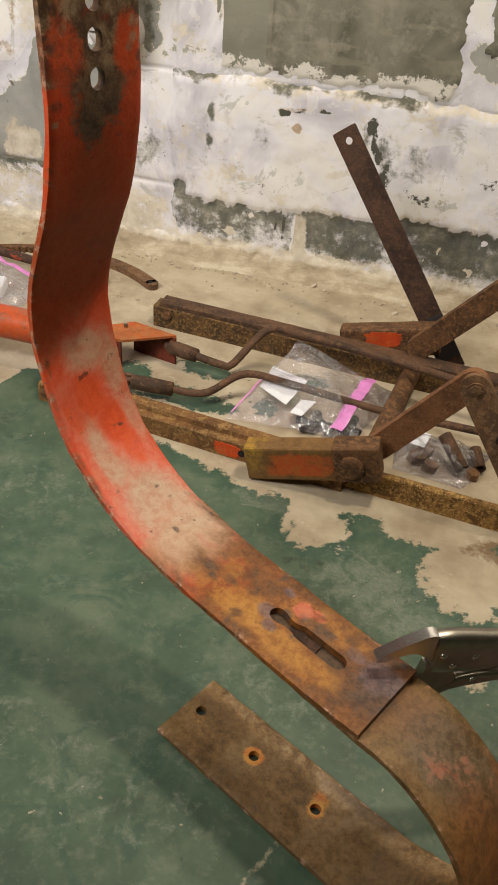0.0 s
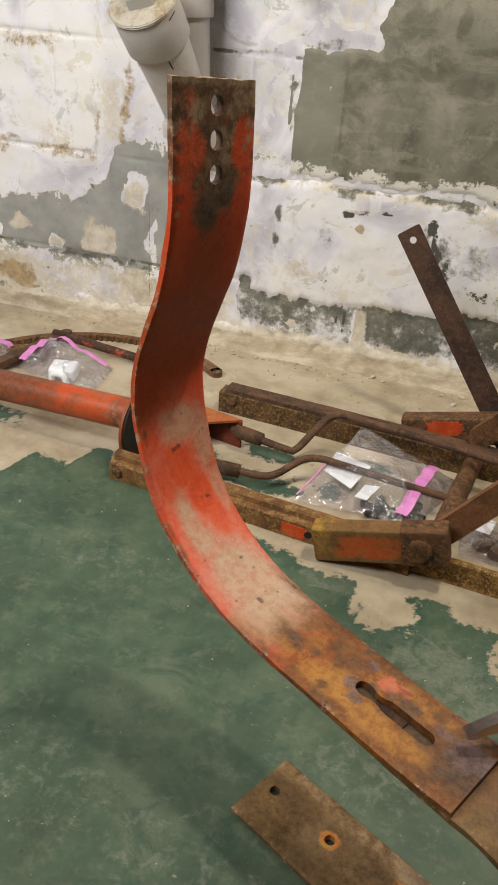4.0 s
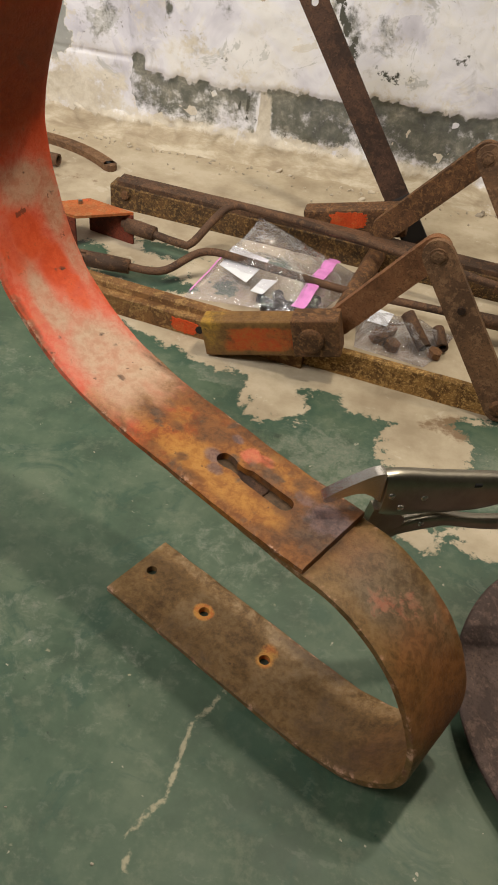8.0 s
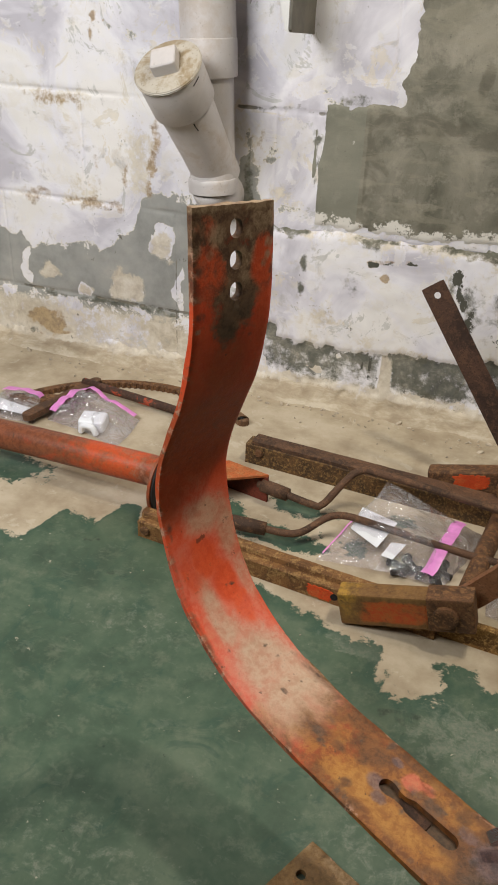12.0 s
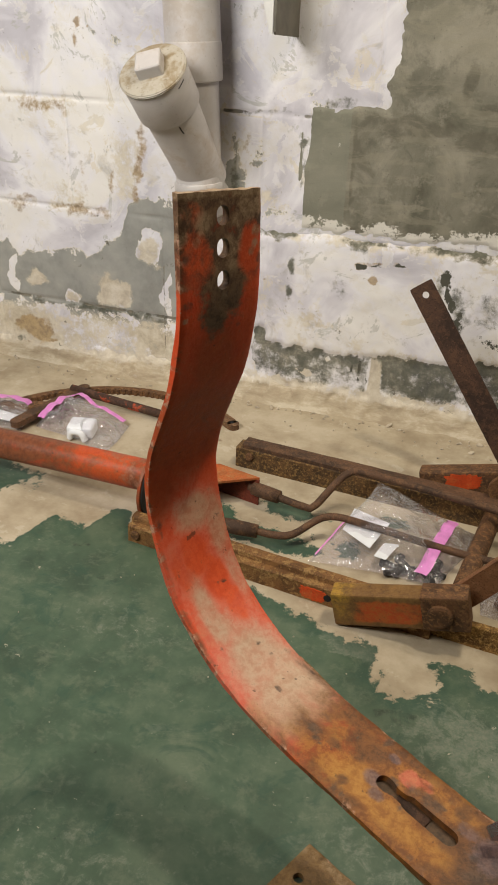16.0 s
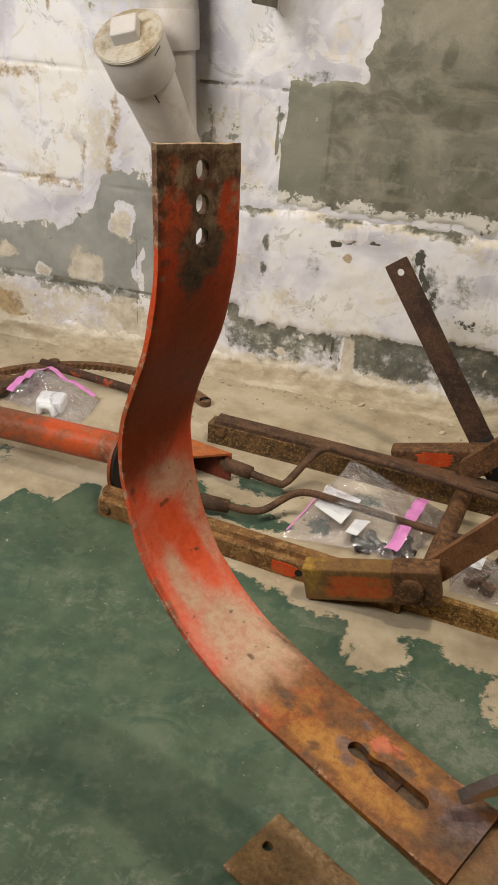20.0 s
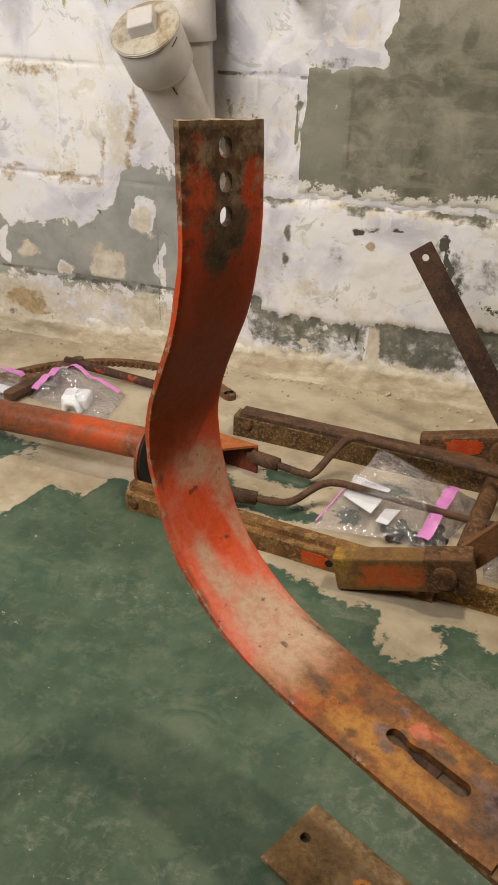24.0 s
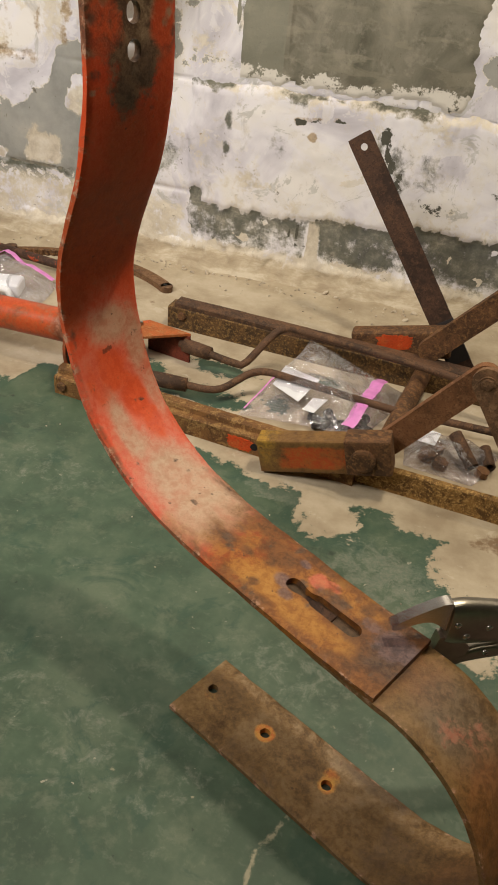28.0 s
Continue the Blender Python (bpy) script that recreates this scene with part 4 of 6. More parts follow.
UPPER_WEAR["soot"] = [(0.71, 0.1, 0.03, 0.9, 0.45), (0.532, -0.12, 0.010, 0.20, 0.6), (0.540, -0.30, 0.008, 0.12, 0.7), (0.53, 0.25, 0.012, 0.18, 0.6), (0.484, -0.05, 0.006, 0.09, 0.9), (0.085, 0.0, 0.028, 0.8, 0.6), (0.634, 0.33, 0.025, 0.22, 0.6), (0.30, -0.85, 0.01, 0.1, 0.6), (0.205, 0.3, 0.02, 0.3, 0.35)]
UPPER_WEAR["bluing"] = [(0.594, -0.10, 0.012, 0.24, 0.9), (0.604, -0.34, 0.010, 0.18, 0.85), (0.698, 0.30, 0.022, 0.5, 0.8), (0.595, 0.62, 0.008, 0.14, 0.8), (0.672, 0.42, 0.012, 0.2, 0.5)]
dice = random.Random(21)
for key, low, high, count, size in (("soot", 0.545, 0.72, 22, 0.0040), ("brown", 0.55, 0.72, 12, 0.009), ("yellow", 0.54, 0.70, 4, 0.008), ("soot", 0.02, 0.12, 5, 0.006), ("soot", 0.25, 0.50, 9, 0.0026), ("dusty", 0.01, 0.09, 9, 0.005)):
    for _ in range(count):
        reach = size * dice.uniform(0.6, 1.4)
        UPPER_WEAR[key].append((dice.uniform(low, high), dice.uniform(-0.95, 0.95), reach, reach / 0.039 * dice.uniform(0.7, 1.3), dice.uniform(0.55, 0.9)))
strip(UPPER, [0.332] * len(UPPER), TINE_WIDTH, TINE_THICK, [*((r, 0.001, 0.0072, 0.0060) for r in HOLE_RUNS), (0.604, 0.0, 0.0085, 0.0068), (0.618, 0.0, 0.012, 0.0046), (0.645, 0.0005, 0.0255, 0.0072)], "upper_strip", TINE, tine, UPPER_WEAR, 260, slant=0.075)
FOOT_LENGTH = float(np.linalg.norm(np.diff(smooth_line(LOWER, 400), axis=0), axis=1).sum())
FOOT_WEAR = {}
FOOT_WEAR["halo"] = [(FOOT_LENGTH - 0.0845, 0.1, 0.012, 0.29, 0.9), (FOOT_LENGTH - 0.1575, 0.1, 0.011, 0.28, 0.85), (FOOT_LENGTH - 0.155, 0.35, 0.012, 0.25, 0.6), (FOOT_LENGTH - 0.02, -0.05, 0.012, 0.25, 0.35)]
FOOT_WEAR["grey"] = [(0.30, 0.1, 0.06, 1.0, 0.75), (0.335, 0.5, 0.04, 0.7, 0.7), (0.62, 0.0, 0.12, 1.2, 0.2)]
FOOT_WEAR["redrust"] = [(0.36, -0.2, 0.06, 1.4, 0.7), (0.235, 0.0, 0.03, 1.2, 0.5), (0.40, 0.3, 0.075, 1.3, 0.95), (0.34, 0.95, 0.03, 0.3, 0.7), (0.46, 0.0, 0.06, 1.2, 0.5), (0.26, 0.2, 0.03, 0.8, 0.4)]
FOOT_WEAR["pink"] = [(0.312, 0.30, 0.020, 0.40, 0.62), (0.298, -0.1, 0.018, 0.40, 0.48), (0.328, 0.5, 0.012, 0.2, 0.5)]
FOOT_WEAR["dusty"] = [(0.62, 0.85, 0.10, 0.35, 0.55), (0.70, 0.9, 0.08, 0.3, 0.5), (0.50, 0.8, 0.05, 0.4, 0.45)]
# First blob: shade inside the slot, put into the strip's colour.
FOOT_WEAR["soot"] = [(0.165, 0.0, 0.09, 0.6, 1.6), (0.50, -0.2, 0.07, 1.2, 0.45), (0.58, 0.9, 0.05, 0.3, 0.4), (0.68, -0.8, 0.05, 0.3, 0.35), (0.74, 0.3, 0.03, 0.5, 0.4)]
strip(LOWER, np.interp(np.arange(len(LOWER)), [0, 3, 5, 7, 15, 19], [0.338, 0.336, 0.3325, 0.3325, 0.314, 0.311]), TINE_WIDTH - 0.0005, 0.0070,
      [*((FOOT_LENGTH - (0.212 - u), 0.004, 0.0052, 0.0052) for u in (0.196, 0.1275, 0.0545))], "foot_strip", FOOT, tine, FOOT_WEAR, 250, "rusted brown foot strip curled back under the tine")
place = ALONG * -0.106 + ACROSS * 0.3322
scale = dense(box(0.030, 0.0100, 0.0030, pose(place.x, place.y, 0.1805, 0, 1.5, -26), 0.0008), 5)
for v in scale.verts:
    v.co.z += 0.0011 * noise.noise(v.co * 170) + 0.0006 * noise.noise(v.co * 420)
part("rust_scale", scale, RUST_DARK, tine, "flat lump of rust scale in the slot", True)
# ---- block wall, parging and cement ----
COURSES = (-0.065, 0.139, 0.345, 0.553, 0.756, 0.959, 1.162)
for course, (z0, z1) in enumerate(zip(COURSES, COURSES[1:])):
    start = -0.636 - 4 * 0.406 + (0.203 if course in (2, 4) else 0)
    for k in range(8):
        concrete_block(start + k * 0.406, start + (k + 1) * 0.406, z0, z1, wall_north)


def ragged(x, z, scale, amount, seed=0.0):
    """An uneven number about zero, coarse and fine, for broken outlines."""
    p = Vector((x * scale, z * scale, seed))
    return amount * (noise.noise(p) + 0.6 * noise.noise(p * 2.3) + 0.4 * noise.noise(p * 5.1))


def inside(x, z, x0, x1, z0, z1):
    return min(x - x0, x1 - x, z - z0, z1 - z)


def parge_broken(x, z):
    return 0.128 + 0.02 * soft(x, -0.36, -0.43) + 0.02 * soft(x, -0.1, 0.05) + ragged(x, z, 11, 0.012, 5) + ragged(x, z, 36, 0.009, 15)


def parge_thickness(x, z):
    shelf = 0.350 + ragged(x, 0, 9, 0.010, 2) + ragged(x, z, 38, 0.006, 7)
    broken = parge_broken(x, z)
    start = -0.448 + ragged(0, z, 14, 0.012, 8)
    t = 0.014 * soft(shelf - z, -0.012, 0.016) * soft(x, start - 0.008, start + 0.02)
    t -= 0.006 * soft(broken - z, -0.003, 0.004) * soft(x, start - 0.01, start + 0.02)
    foot = 0.020 * soft(0.055 + ragged(x, 0, 7, 0.018, 3) - z, 0, 0.05) + 0.026 * soft(0.022 + ragged(x, 1, 12, 0.012, 4) - z, 0, 0.03)
    t = max(t, foot + 0.5 * t)
    return t + 0.009 * soft(z, 0.065, 0.03) * soft(z, 0.0, 0.012) * ragged(x, z, 34, 1.0, 23) + ragged(x, z, 22, 0.0013, 9) + ragged(x, z, 90, 0.0007, 19)


parge_xs = sorted({*np.round(np.arange(-1.1, 0.42, 0.0042), 4).tolist(), -1.9, -1.5, 0.6, 0.9, 1.4})
parge_zs = np.arange(0.0, 0.40, 0.0065)
parging = part("parging", grid_mesh(parge_xs, parge_zs, lambda u, v: (u, WALL_Y + 0.0065 - parge_thickness(u, v), v)), WALL, wall_north, "white parging broken away over a dark mouldy band", True)


def parge_mold(co):
    x, z = co.x, co.z
    broken = parge_broken(x, z)
    band = soft(broken - z, -0.004, 0.006) * (soft(z, 0.02, 0.075) * 0.86 + 0.22 * soft(broken - z, 0.035, 0.012) + 0.10 * noise.noise(Vector((x * 90, z * 8, 5)))) * soft(x, -0.50, -0.45)
    a = -0.45 + (1.42 - 0.28 * soft(x, -0.33, -0.28) * soft(x, -0.12, -0.17)) * band
    a -= 0.8 * soft(x, -0.196, -0.189) * soft(x, -0.163, -0.171) * soft(z, 0.03, 0.05) * soft(z, 0.130, 0.115)
    return max(a, spots_over(x, z, ((-0.40, 0.346, 0.07, 0.014, 0.75), (-0.20, 0.348, 0.10, 0.010, 0.45), (-0.04, 0.349, 0.10, 0.012, 0.6), (-0.075, 0.29, 0.03, 0.03, 0.3), (-0.04, 0.24, 0.03, 0.06, 0.35), (-0.359, 0.283, 0.014, 0.026, 0.6), (-0.36, 0.235, 0.01, 0.02, 0.4), (-0.27, 0.25, 0.03, 0.05, 0.05), (-0.16, 0.20, 0.04, 0.05, 0.05), (0.0, 0.25, 0.05, 0.05, 0.15), (-0.24, 0.338, 0.035, 0.012, 0.4), (0.16, 0.11, 0.09, 0.06, 0.6), (-0.03, 0.34, 0.06, 0.012, 0.4), (-0.13, 0.345, 0.03, 0.02, 0.2), (0.02, 0.11, 0.03, 0.03, 0.6)), -0.75))


def parge_cream(co):
    x, z = co.x, co.z
    low = 1.5 * soft(z, 0.085, 0.028) - 0.6
    ledge = 0.95 * soft(z, 0.318, 0.342) - 0.45
    rim = -0.45 + 0.70 * soft(z - parge_broken(x, z), 0.055, 0.008) * soft(z, 0.10, 0.125)
    low = max(low, -0.6 + 1.6 * soft(x, -0.197, -0.188) * soft(x, -0.161, -0.172) * soft(z, 0.03, 0.05) * soft(z, 0.135, 0.120))
    return max(low, ledge, rim, spots_over(x, z, ((-0.43, 0.20, 0.05, 0.06, 0.4), (-0.33, 0.18, 0.10, 0.03, 0.2), (-0.09, 0.315, 0.03, 0.025, 0.35), (0.02, 0.315, 0.07, 0.02, 0.35), (-0.30, 0.21, 0.015, 0.02, 0.05)), -0.55))


def parge_stain(co):
    return spots_over(co.x, co.z, ((-0.225, 0.305, 0.016, 0.010, 0.8), (-0.20, 0.308, 0.02, 0.006, 0.7), (-0.160, 0.312, 0.010, 0.008, 0.65), (-0.204, 0.279, 0.009, 0.011, 1.4), (-0.355, 0.245, 0.008, 0.008, 0.4), (-0.415, 0.255, 0.006, 0.005, 0.8), (-0.95, 0.062, 0.06, 0.034, 1.5), (-0.98, 0.02, 0.10, 0.02, 0.3), (-0.30, 0.235, 0.006, 0.012, 0.25)), -0.8)


def parge_black(co):
    drips = max(soft(abs(co.x - cx), w, 0.3 * w) * soft(co.z, 0.050, 0.075) * soft(co.z, top, top - 0.012) for cx, w, top in ((-0.227, 0.007, 0.118), (-0.211, 0.008, 0.126), (-0.196, 0.007, 0.120)))
    return max(-1.2 + 1.75 * drips, spots_over(co.x, co.z, ((-0.066, 0.302, 0.018, 0.026, 1.2), (-0.056, 0.262, 0.015, 0.036, 1.1), (-0.042, 0.220, 0.016, 0.030, 1.0), (0.035, 0.192, 0.045, 0.022, 0.42), (0.15, 0.235, 0.03, 0.03, 0.2), (-0.226, 0.303, 0.014, 0.007, 1.0), (-0.195, 0.306, 0.02, 0.005, 0.7), (-0.155, 0.31, 0.012, 0.006, 0.9), (-0.40, 0.335, 0.05, 0.007, 0.3), (-0.05, 0.338, 0.06, 0.006, 0.2), (-0.25, 0.020, 0.022, 0.014, 0.6), (-0.30, 0.025, 0.015, 0.012, 0.5), (-0.46, 0.01, 0.02, 0.015, 0.6), (-0.12, 0.022, 0.03, 0.008, 0.2), (0.0, 0.03, 0.03, 0.02, 0.3)), -1.2))


give(parging.data, "dust", lambda co: -0.6 + 1.6 * soft(co.z, 0.056 - 0.02 * soft(co.x, -0.6, -0.75) + 0.02 * noise.noise(Vector((co.x * 9, 0, 8))), 0.018))
give(parging.data, "joint", lambda co: -0.5 + spots_over(co.x, co.z, ((-0.235, 0.034, 0.05, 0.012, 0.7), (-0.13, 0.036, 0.05, 0.008, 0.55), (-0.40, 0.347, 0.08, 0.009, 0.9), (-0.21, 0.350, 0.05, 0.008, 0.6), (-0.03, 0.352, 0.10, 0.009, 0.8), (-0.62, 0.03, 0.03, 0.03, 0.8), (-0.05, 0.03, 0.06, 0.008, 0.5), (-0.47, 0.09, 0.02, 0.05, 0.3), (-0.19, 0.318, 0.03, 0.014, 0.75)), 0.0))
give(parging.data, "bare", lambda co: -0.20 + 0.15 * soft(co.x, -0.1, 0.1) + 0.35 * soft(co.z, 0.335, 0.35))
give(parging.data, "cream", parge_cream)
give(parging.data, "mold", parge_mold)
give(parging.data, "stain", parge_stain)
give(parging.data, "black", parge_black)


def cement_cover(x, z):
    d = max(inside(x, z, -0.345 - 0.006 * soft(z, 0.54, 0.46), 0.054, 0.358, 0.572), inside(x, z, -0.206, 0.060, 0.50, 1.3), inside(x, z, 0.085, 0.6, 0.43, 1.3))
    rough = (ragged(x, z, 11, 0.013, 12) + ragged(x, z, 45, 0.006, 13)) * (0.35 + 0.65 * soft(x, -0.33, -0.30))
    return max(d + rough, inside(x, z, -0.362, -0.352, 0.44, 0.53) + 0.5 * rough)


cement_patch = part("cement_patch", grid_mesh(np.arange(-0.46, 0.62, 0.006), np.arange(0.345, 0.96, 0.006), lambda u, v: (u, WALL_Y + 0.004 - 0.0068 * soft(cement_cover(u, v), -0.002, 0.006) + ragged(u, v, 20, 0.0008, 6) - 0.0022 * soft(abs(u + 0.268 + 0.004 * noise.noise(Vector((v * 14, 0, 1)))), 0.007, 0.0) * soft(v, 0.585, 0.56), v)), CEMENT, wall_north, "grey cement smeared over the blocks", True)
give(cement_patch.data, "lime", lambda co: 0.85 * soft(co.z, 0.405, 0.368) + 0.3 * soft(cement_cover(co.x, co.z), 0.012, 0.0))
# First spot paints shade along the groove; the others are dark smears.
give(cement_patch.data, "smear_shade", lambda co: spots_over(co.x, co.z, ((-0.262, 0.46, 0.007, 0.11, 0.9), (-0.17, 0.548, 0.10, 0.022, 0.9), (-0.24, 0.47, 0.03, 0.09, 0.55), (-0.05, 0.53, 0.05, 0.03, 0.85), (-0.08, 0.62, 0.012, 0.06, 0.6), (-0.03, 0.585, 0.05, 0.012, 0.7), (-0.16, 0.375, 0.12, 0.02, 0.6), (0.0, 0.40, 0.04, 0.04, 0.5), (0.02, 0.66, 0.03, 0.08, 0.5), (-0.30, 0.44, 0.02, 0.06, 0.2)), -0.6))
give(cement_patch.data, "coat", lambda co: soft(co.x, -0.272, -0.266) + 0.5 * soft(co.z, 0.575, 0.59))

# ---- frame of rusted channels ----
implement = thing("implement_frame", (0.0, 0.9, 0.0), "rusted steel linkage frame with traces of orange paint", "farm frame")


def rail(a, b, ring, name, material, label=""):
    """A straight rolled section with the outline ring (back, up), from a to b."""
    m = frame_between(a, b)
    n = (Vector(b) - Vector(a)).length
    bm = bmesh.new()
    cuts = 40
    ends = []
    for x in np.linspace(-n / 2, n / 2, cuts):
        ends.append([bm.verts.new(m @ Vector((x, y + ragged(x, y * 9, 30, 0.0004), z + (ragged(x, z * 9, 30, 0.0005, 2) if z > 0.001 else 0)))) for y, z in ring])
    for p, q in zip(ends, ends[1:]):
        for i in range(len(ring)):
            j = (i + 1) % len(ring)
            bm.faces.new((p[i], p[j], q[j], q[i]))
    bm.faces.new(ends[0][::-1])
    bm.faces.new(ends[-1])
    bmesh.ops.recalc_face_normals(bm, faces=bm.faces)
    return part(name, bm, material, implement, label)


def bolt(at, way, radius, height, parent, material, sides=6, name="bolt", washer=0.0):
    """A bolt head that stands out along way, over a washer if asked for."""
    at, way = Vector(at), Vector(way).normalized()
    bm = tube([at, at + way * height * 0.75, at + way * height], [radius, radius, radius * 0.8], sides)
    if washer:
        tube([at, at + way * 0.0025], washer, 20, bm)
    return part(name, bm, material, parent)


near_rail = rail((-0.436, 0.794, 0), (0.03, 0.746, 0), [(0, 0), (0.030, 0), (0.030, 0.036), (0.027, 0.039), (0.016, 0.039), (0.013, 0.036), (0.0115, 0.029), (0.002, 0.029), (0, 0.027)], "near_rail", RUST_BROWN_GOLD, "rusted rail with a stepped top")
rail((0.03, 0.7575, 0), (0.43, 0.7245, 0), [(0, 0), (0.011, 0), (0.011, 0.034), (0.009, 0.036), (0.002, 0.036), (0, 0.034)], "rail_extension", RUST_GOLD, "golden rusted rail end")


def paint_flake(m, w, h, seed, thick=0.0007):
    """A ragged sheet of paint left on a face: x along, z up, on the pose m."""
    ring = []
    for a in np.linspace(0, 2 * math.pi, 72, endpoint=False):
        c, q = math.cos(a), math.sin(a)
        r = (abs(c) ** 6 + abs(q) ** 6) ** (-1 / 6) * (1 + 0.16 * noise.noise(Vector((c * 1.7, q * 1.7, seed))) + 0.22 * noise.noise(Vector((c * 6, q * 6, seed))) + 0.13 * noise.noise(Vector((c * 15, q * 15, seed))))
        ring.append((w / 2 * r * c, h / 2 * r * q))
    return plate(ring, thick, m @ Matrix.Rotation(radians(90), 4, "X"), 0)


part("paint_patch", paint_flake(pose(-0.135, 0.7625, 0.0135, 0, 0, -5.9), 0.036, 0.019, 3.0, 0.0016), ORANGE_CHIPPED, near_rail, "bright orange paint left on the rail")
# Dark disc on the rail's face: a hole's shade as colour.
part("rail_hole_disc", tube([(-0.113, 0.7615, 0.014), (-0.113, 0.7595, 0.014)], 0.0055, 14), HOLE_SHADE, near_rail)
rail((-0.362, 1.066, 0), (0.46, 1.008, 0), [(0, 0), (0.030, 0), (0.030, 0.006), (0.007, 0.006), (0.007, 0.034), (0.030, 0.034), (0.030, 0.039), (0.002, 0.039), (0, 0.037)], "far_rail", RUST_SPECKLED, "rusted channel rail speckled with golden rust")
rail((-0.350, 1.0665, 0), (0.46, 1.0095, 0), [(0, 0.0394), (0.029, 0.0394), (0.029, 0.046), (0.027, 0.0475), (0.002, 0.0475), (0, 0.046)], "top_flange", RUST_MID, "dark flat flange on the rail")
bolt((-0.335, 1.064, 0.026), (-0.07, -1, 0), 0.008, 0.005, implement, RUST)
bolt((-0.422, 0.7920, 0.0155), (-0.08, -1, 0), 0.0075, 0.004, implement, RUST, 14)

near_m = frame_between((-0.093, 0.725, 0.001), (0.075, 0.729, 0.042))
near_block = part("near_block", dense(solid(bmesh.new(), near_m @ pose(-0.026, 0.0145, 0.0265), 0.118, 0.029, 0.050, 0.003)), BLOCK, implement, "yellow and orange painted block")
near_back = near_m.inverted()


def block_paint(kind):
    def value(co):
        p = near_back @ co
        if kind == "orange":
            return -0.3 + 1.15 * soft(p.x, -0.068, -0.046) * soft(p.z, 0.004, 0.012) * soft(p.z, 0.046, 0.040) * soft(p.y, 0.006, 0.002)
        if kind == "yellow":
            return -0.4 + 1.1 * soft(p.x, -0.040, -0.062) * (0.55 + 0.45 * soft(p.z, 0.035, 0.046))
        # darker towards the bottom and at the left end
        return -0.4 + 0.75 * soft(p.z, 0.018, 0.004) + 0.5 * soft(p.x, -0.072, -0.084)
    return value


for kind in ("orange", "yellow", "dark_low_end"):
    give(near_block.data, kind, block_paint(kind))
give(near_block.data, "rim", lambda co: 0.0)
part("block_end", solid(bmesh.new(), near_m @ pose(0.062, 0.015, 0.027), 0.060, 0.032, 0.053, 0.003), RUST, implement)
bolt(near_m @ Vector((0.056, -0.001, 0.026)), near_m.to_3x3() @ Vector((0, -1, 0)), 0.0165, 0.006, implement, RUST, 20, "pivot_bolt")

far_m = frame_between((-0.030, 1.074, 0.008), (0.122, 1.076, 0.044))
far_block = part("far_block", solid(bmesh.new(), far_m @ pose(0, 0.015, 0.025), 0.160, 0.030, 0.050, 0.006, 3), RUST, implement)
part("orange_paint", paint_flake(far_m @ pose(-0.010, 0.0, 0.031), 0.056, 0.026, 5.0, 0.0016), ORANGE_CHIPPED, far_block, "bright orange paint")

part("near_link", bar_between((0.064, 0.778, 0.062), (0.160, 0.778, 0.187), 0.036, 0.010, (0, -1, 0)), RUST_LINK, implement, "reddish brown link bar")
near_leg = part("near_leg", bar_between((0.163, 0.766, 0.187), (0.283, 0.735, 0.020), 0.037, 0.010, (0, -1, 0)), RUST_LIGHT, implement)
bolt((0.163, 0.761, 0.187), (0, -1, 0), 0.0088, 0.004, implement, RUST_LIGHT, 6, "pivot_bolt", 0.0105)
# Dark rust disc in place of a cut hole and its shade.
part("leg_hole_disc", tube([(0.205, 0.7565, 0.132), (0.205, 0.7475, 0.132)], 0.005, 12), RUST_DARK, near_leg)
bolt((0.281, 0.730, 0.022), (0, -1, 0), 0.011, 0.006, implement, RUST, 14, "pivot_bolt")
part("far_link", bar_between((0.088, 1.060, 0.062), (0.205, 1.050, 0.204), 0.038, 0.010, (0, -1, 0)), RUST, implement)
part("far_leg", bar_between((0.208, 1.038, 0.204), (0.345, 1.005, 0.020), 0.037, 0.010, (0, -1, 0)), RUST_LIGHT, implement)
bolt((0.205, 1.033, 0.204), (0, -1, 0), 0.0088, 0.004, implement, RUST_LIGHT, 6, "pivot_bolt", 0.0105)
part("cross_shaft", tube([(0.058, 0.825, 0.024), (0.072, 0.93, 0.027), (0.090, 1.065, 0.032)], 0.0145, 18, None, 0.06), RUST, implement, smooth=True)


def rod(points, radius, sleeves, nut=None):
    """A bent rod with sleeves (from, to, radius) at its ends."""
    line = smooth_line(points, 70)
    ob = part("rod", tube(line, radius, 12, None, 0.05), RUST_MID, implement, "bent dark brown rod", True)
    for a, b, r in sleeves:
        part("sleeve", tube([a, [(p + q) / 2 for p, q in zip(a, b)], b], [r, r * 1.04, r * 0.96], 16, None, 0.04), RUST_MID, ob, "", True)
    if nut:
        part("nut", tube([nut, (nut[0] + 0.012, nut[1] - 0.001, nut[2] - 0.001)], 0.0105, 6), RUST, ob)
    return ob


rod([(-0.33, 0.852, 0.026), (-0.265, 0.858, 0.025), (-0.22, 0.863, 0.022), (-0.195, 0.872, 0.026), (-0.165, 0.905, 0.040), (-0.14, 0.914, 0.044), (-0.1, 0.914, 0.042), (0.05, 0.905, 0.034), (0.15, 0.905, 0.034), (0.42, 0.905, 0.034)], 0.0058,
    [((-0.312, 0.853, 0.026), (-0.250, 0.859, 0.024), 0.0112), ((0.236, 0.905, 0.034), (0.33, 0.905, 0.034), 0.0100)])
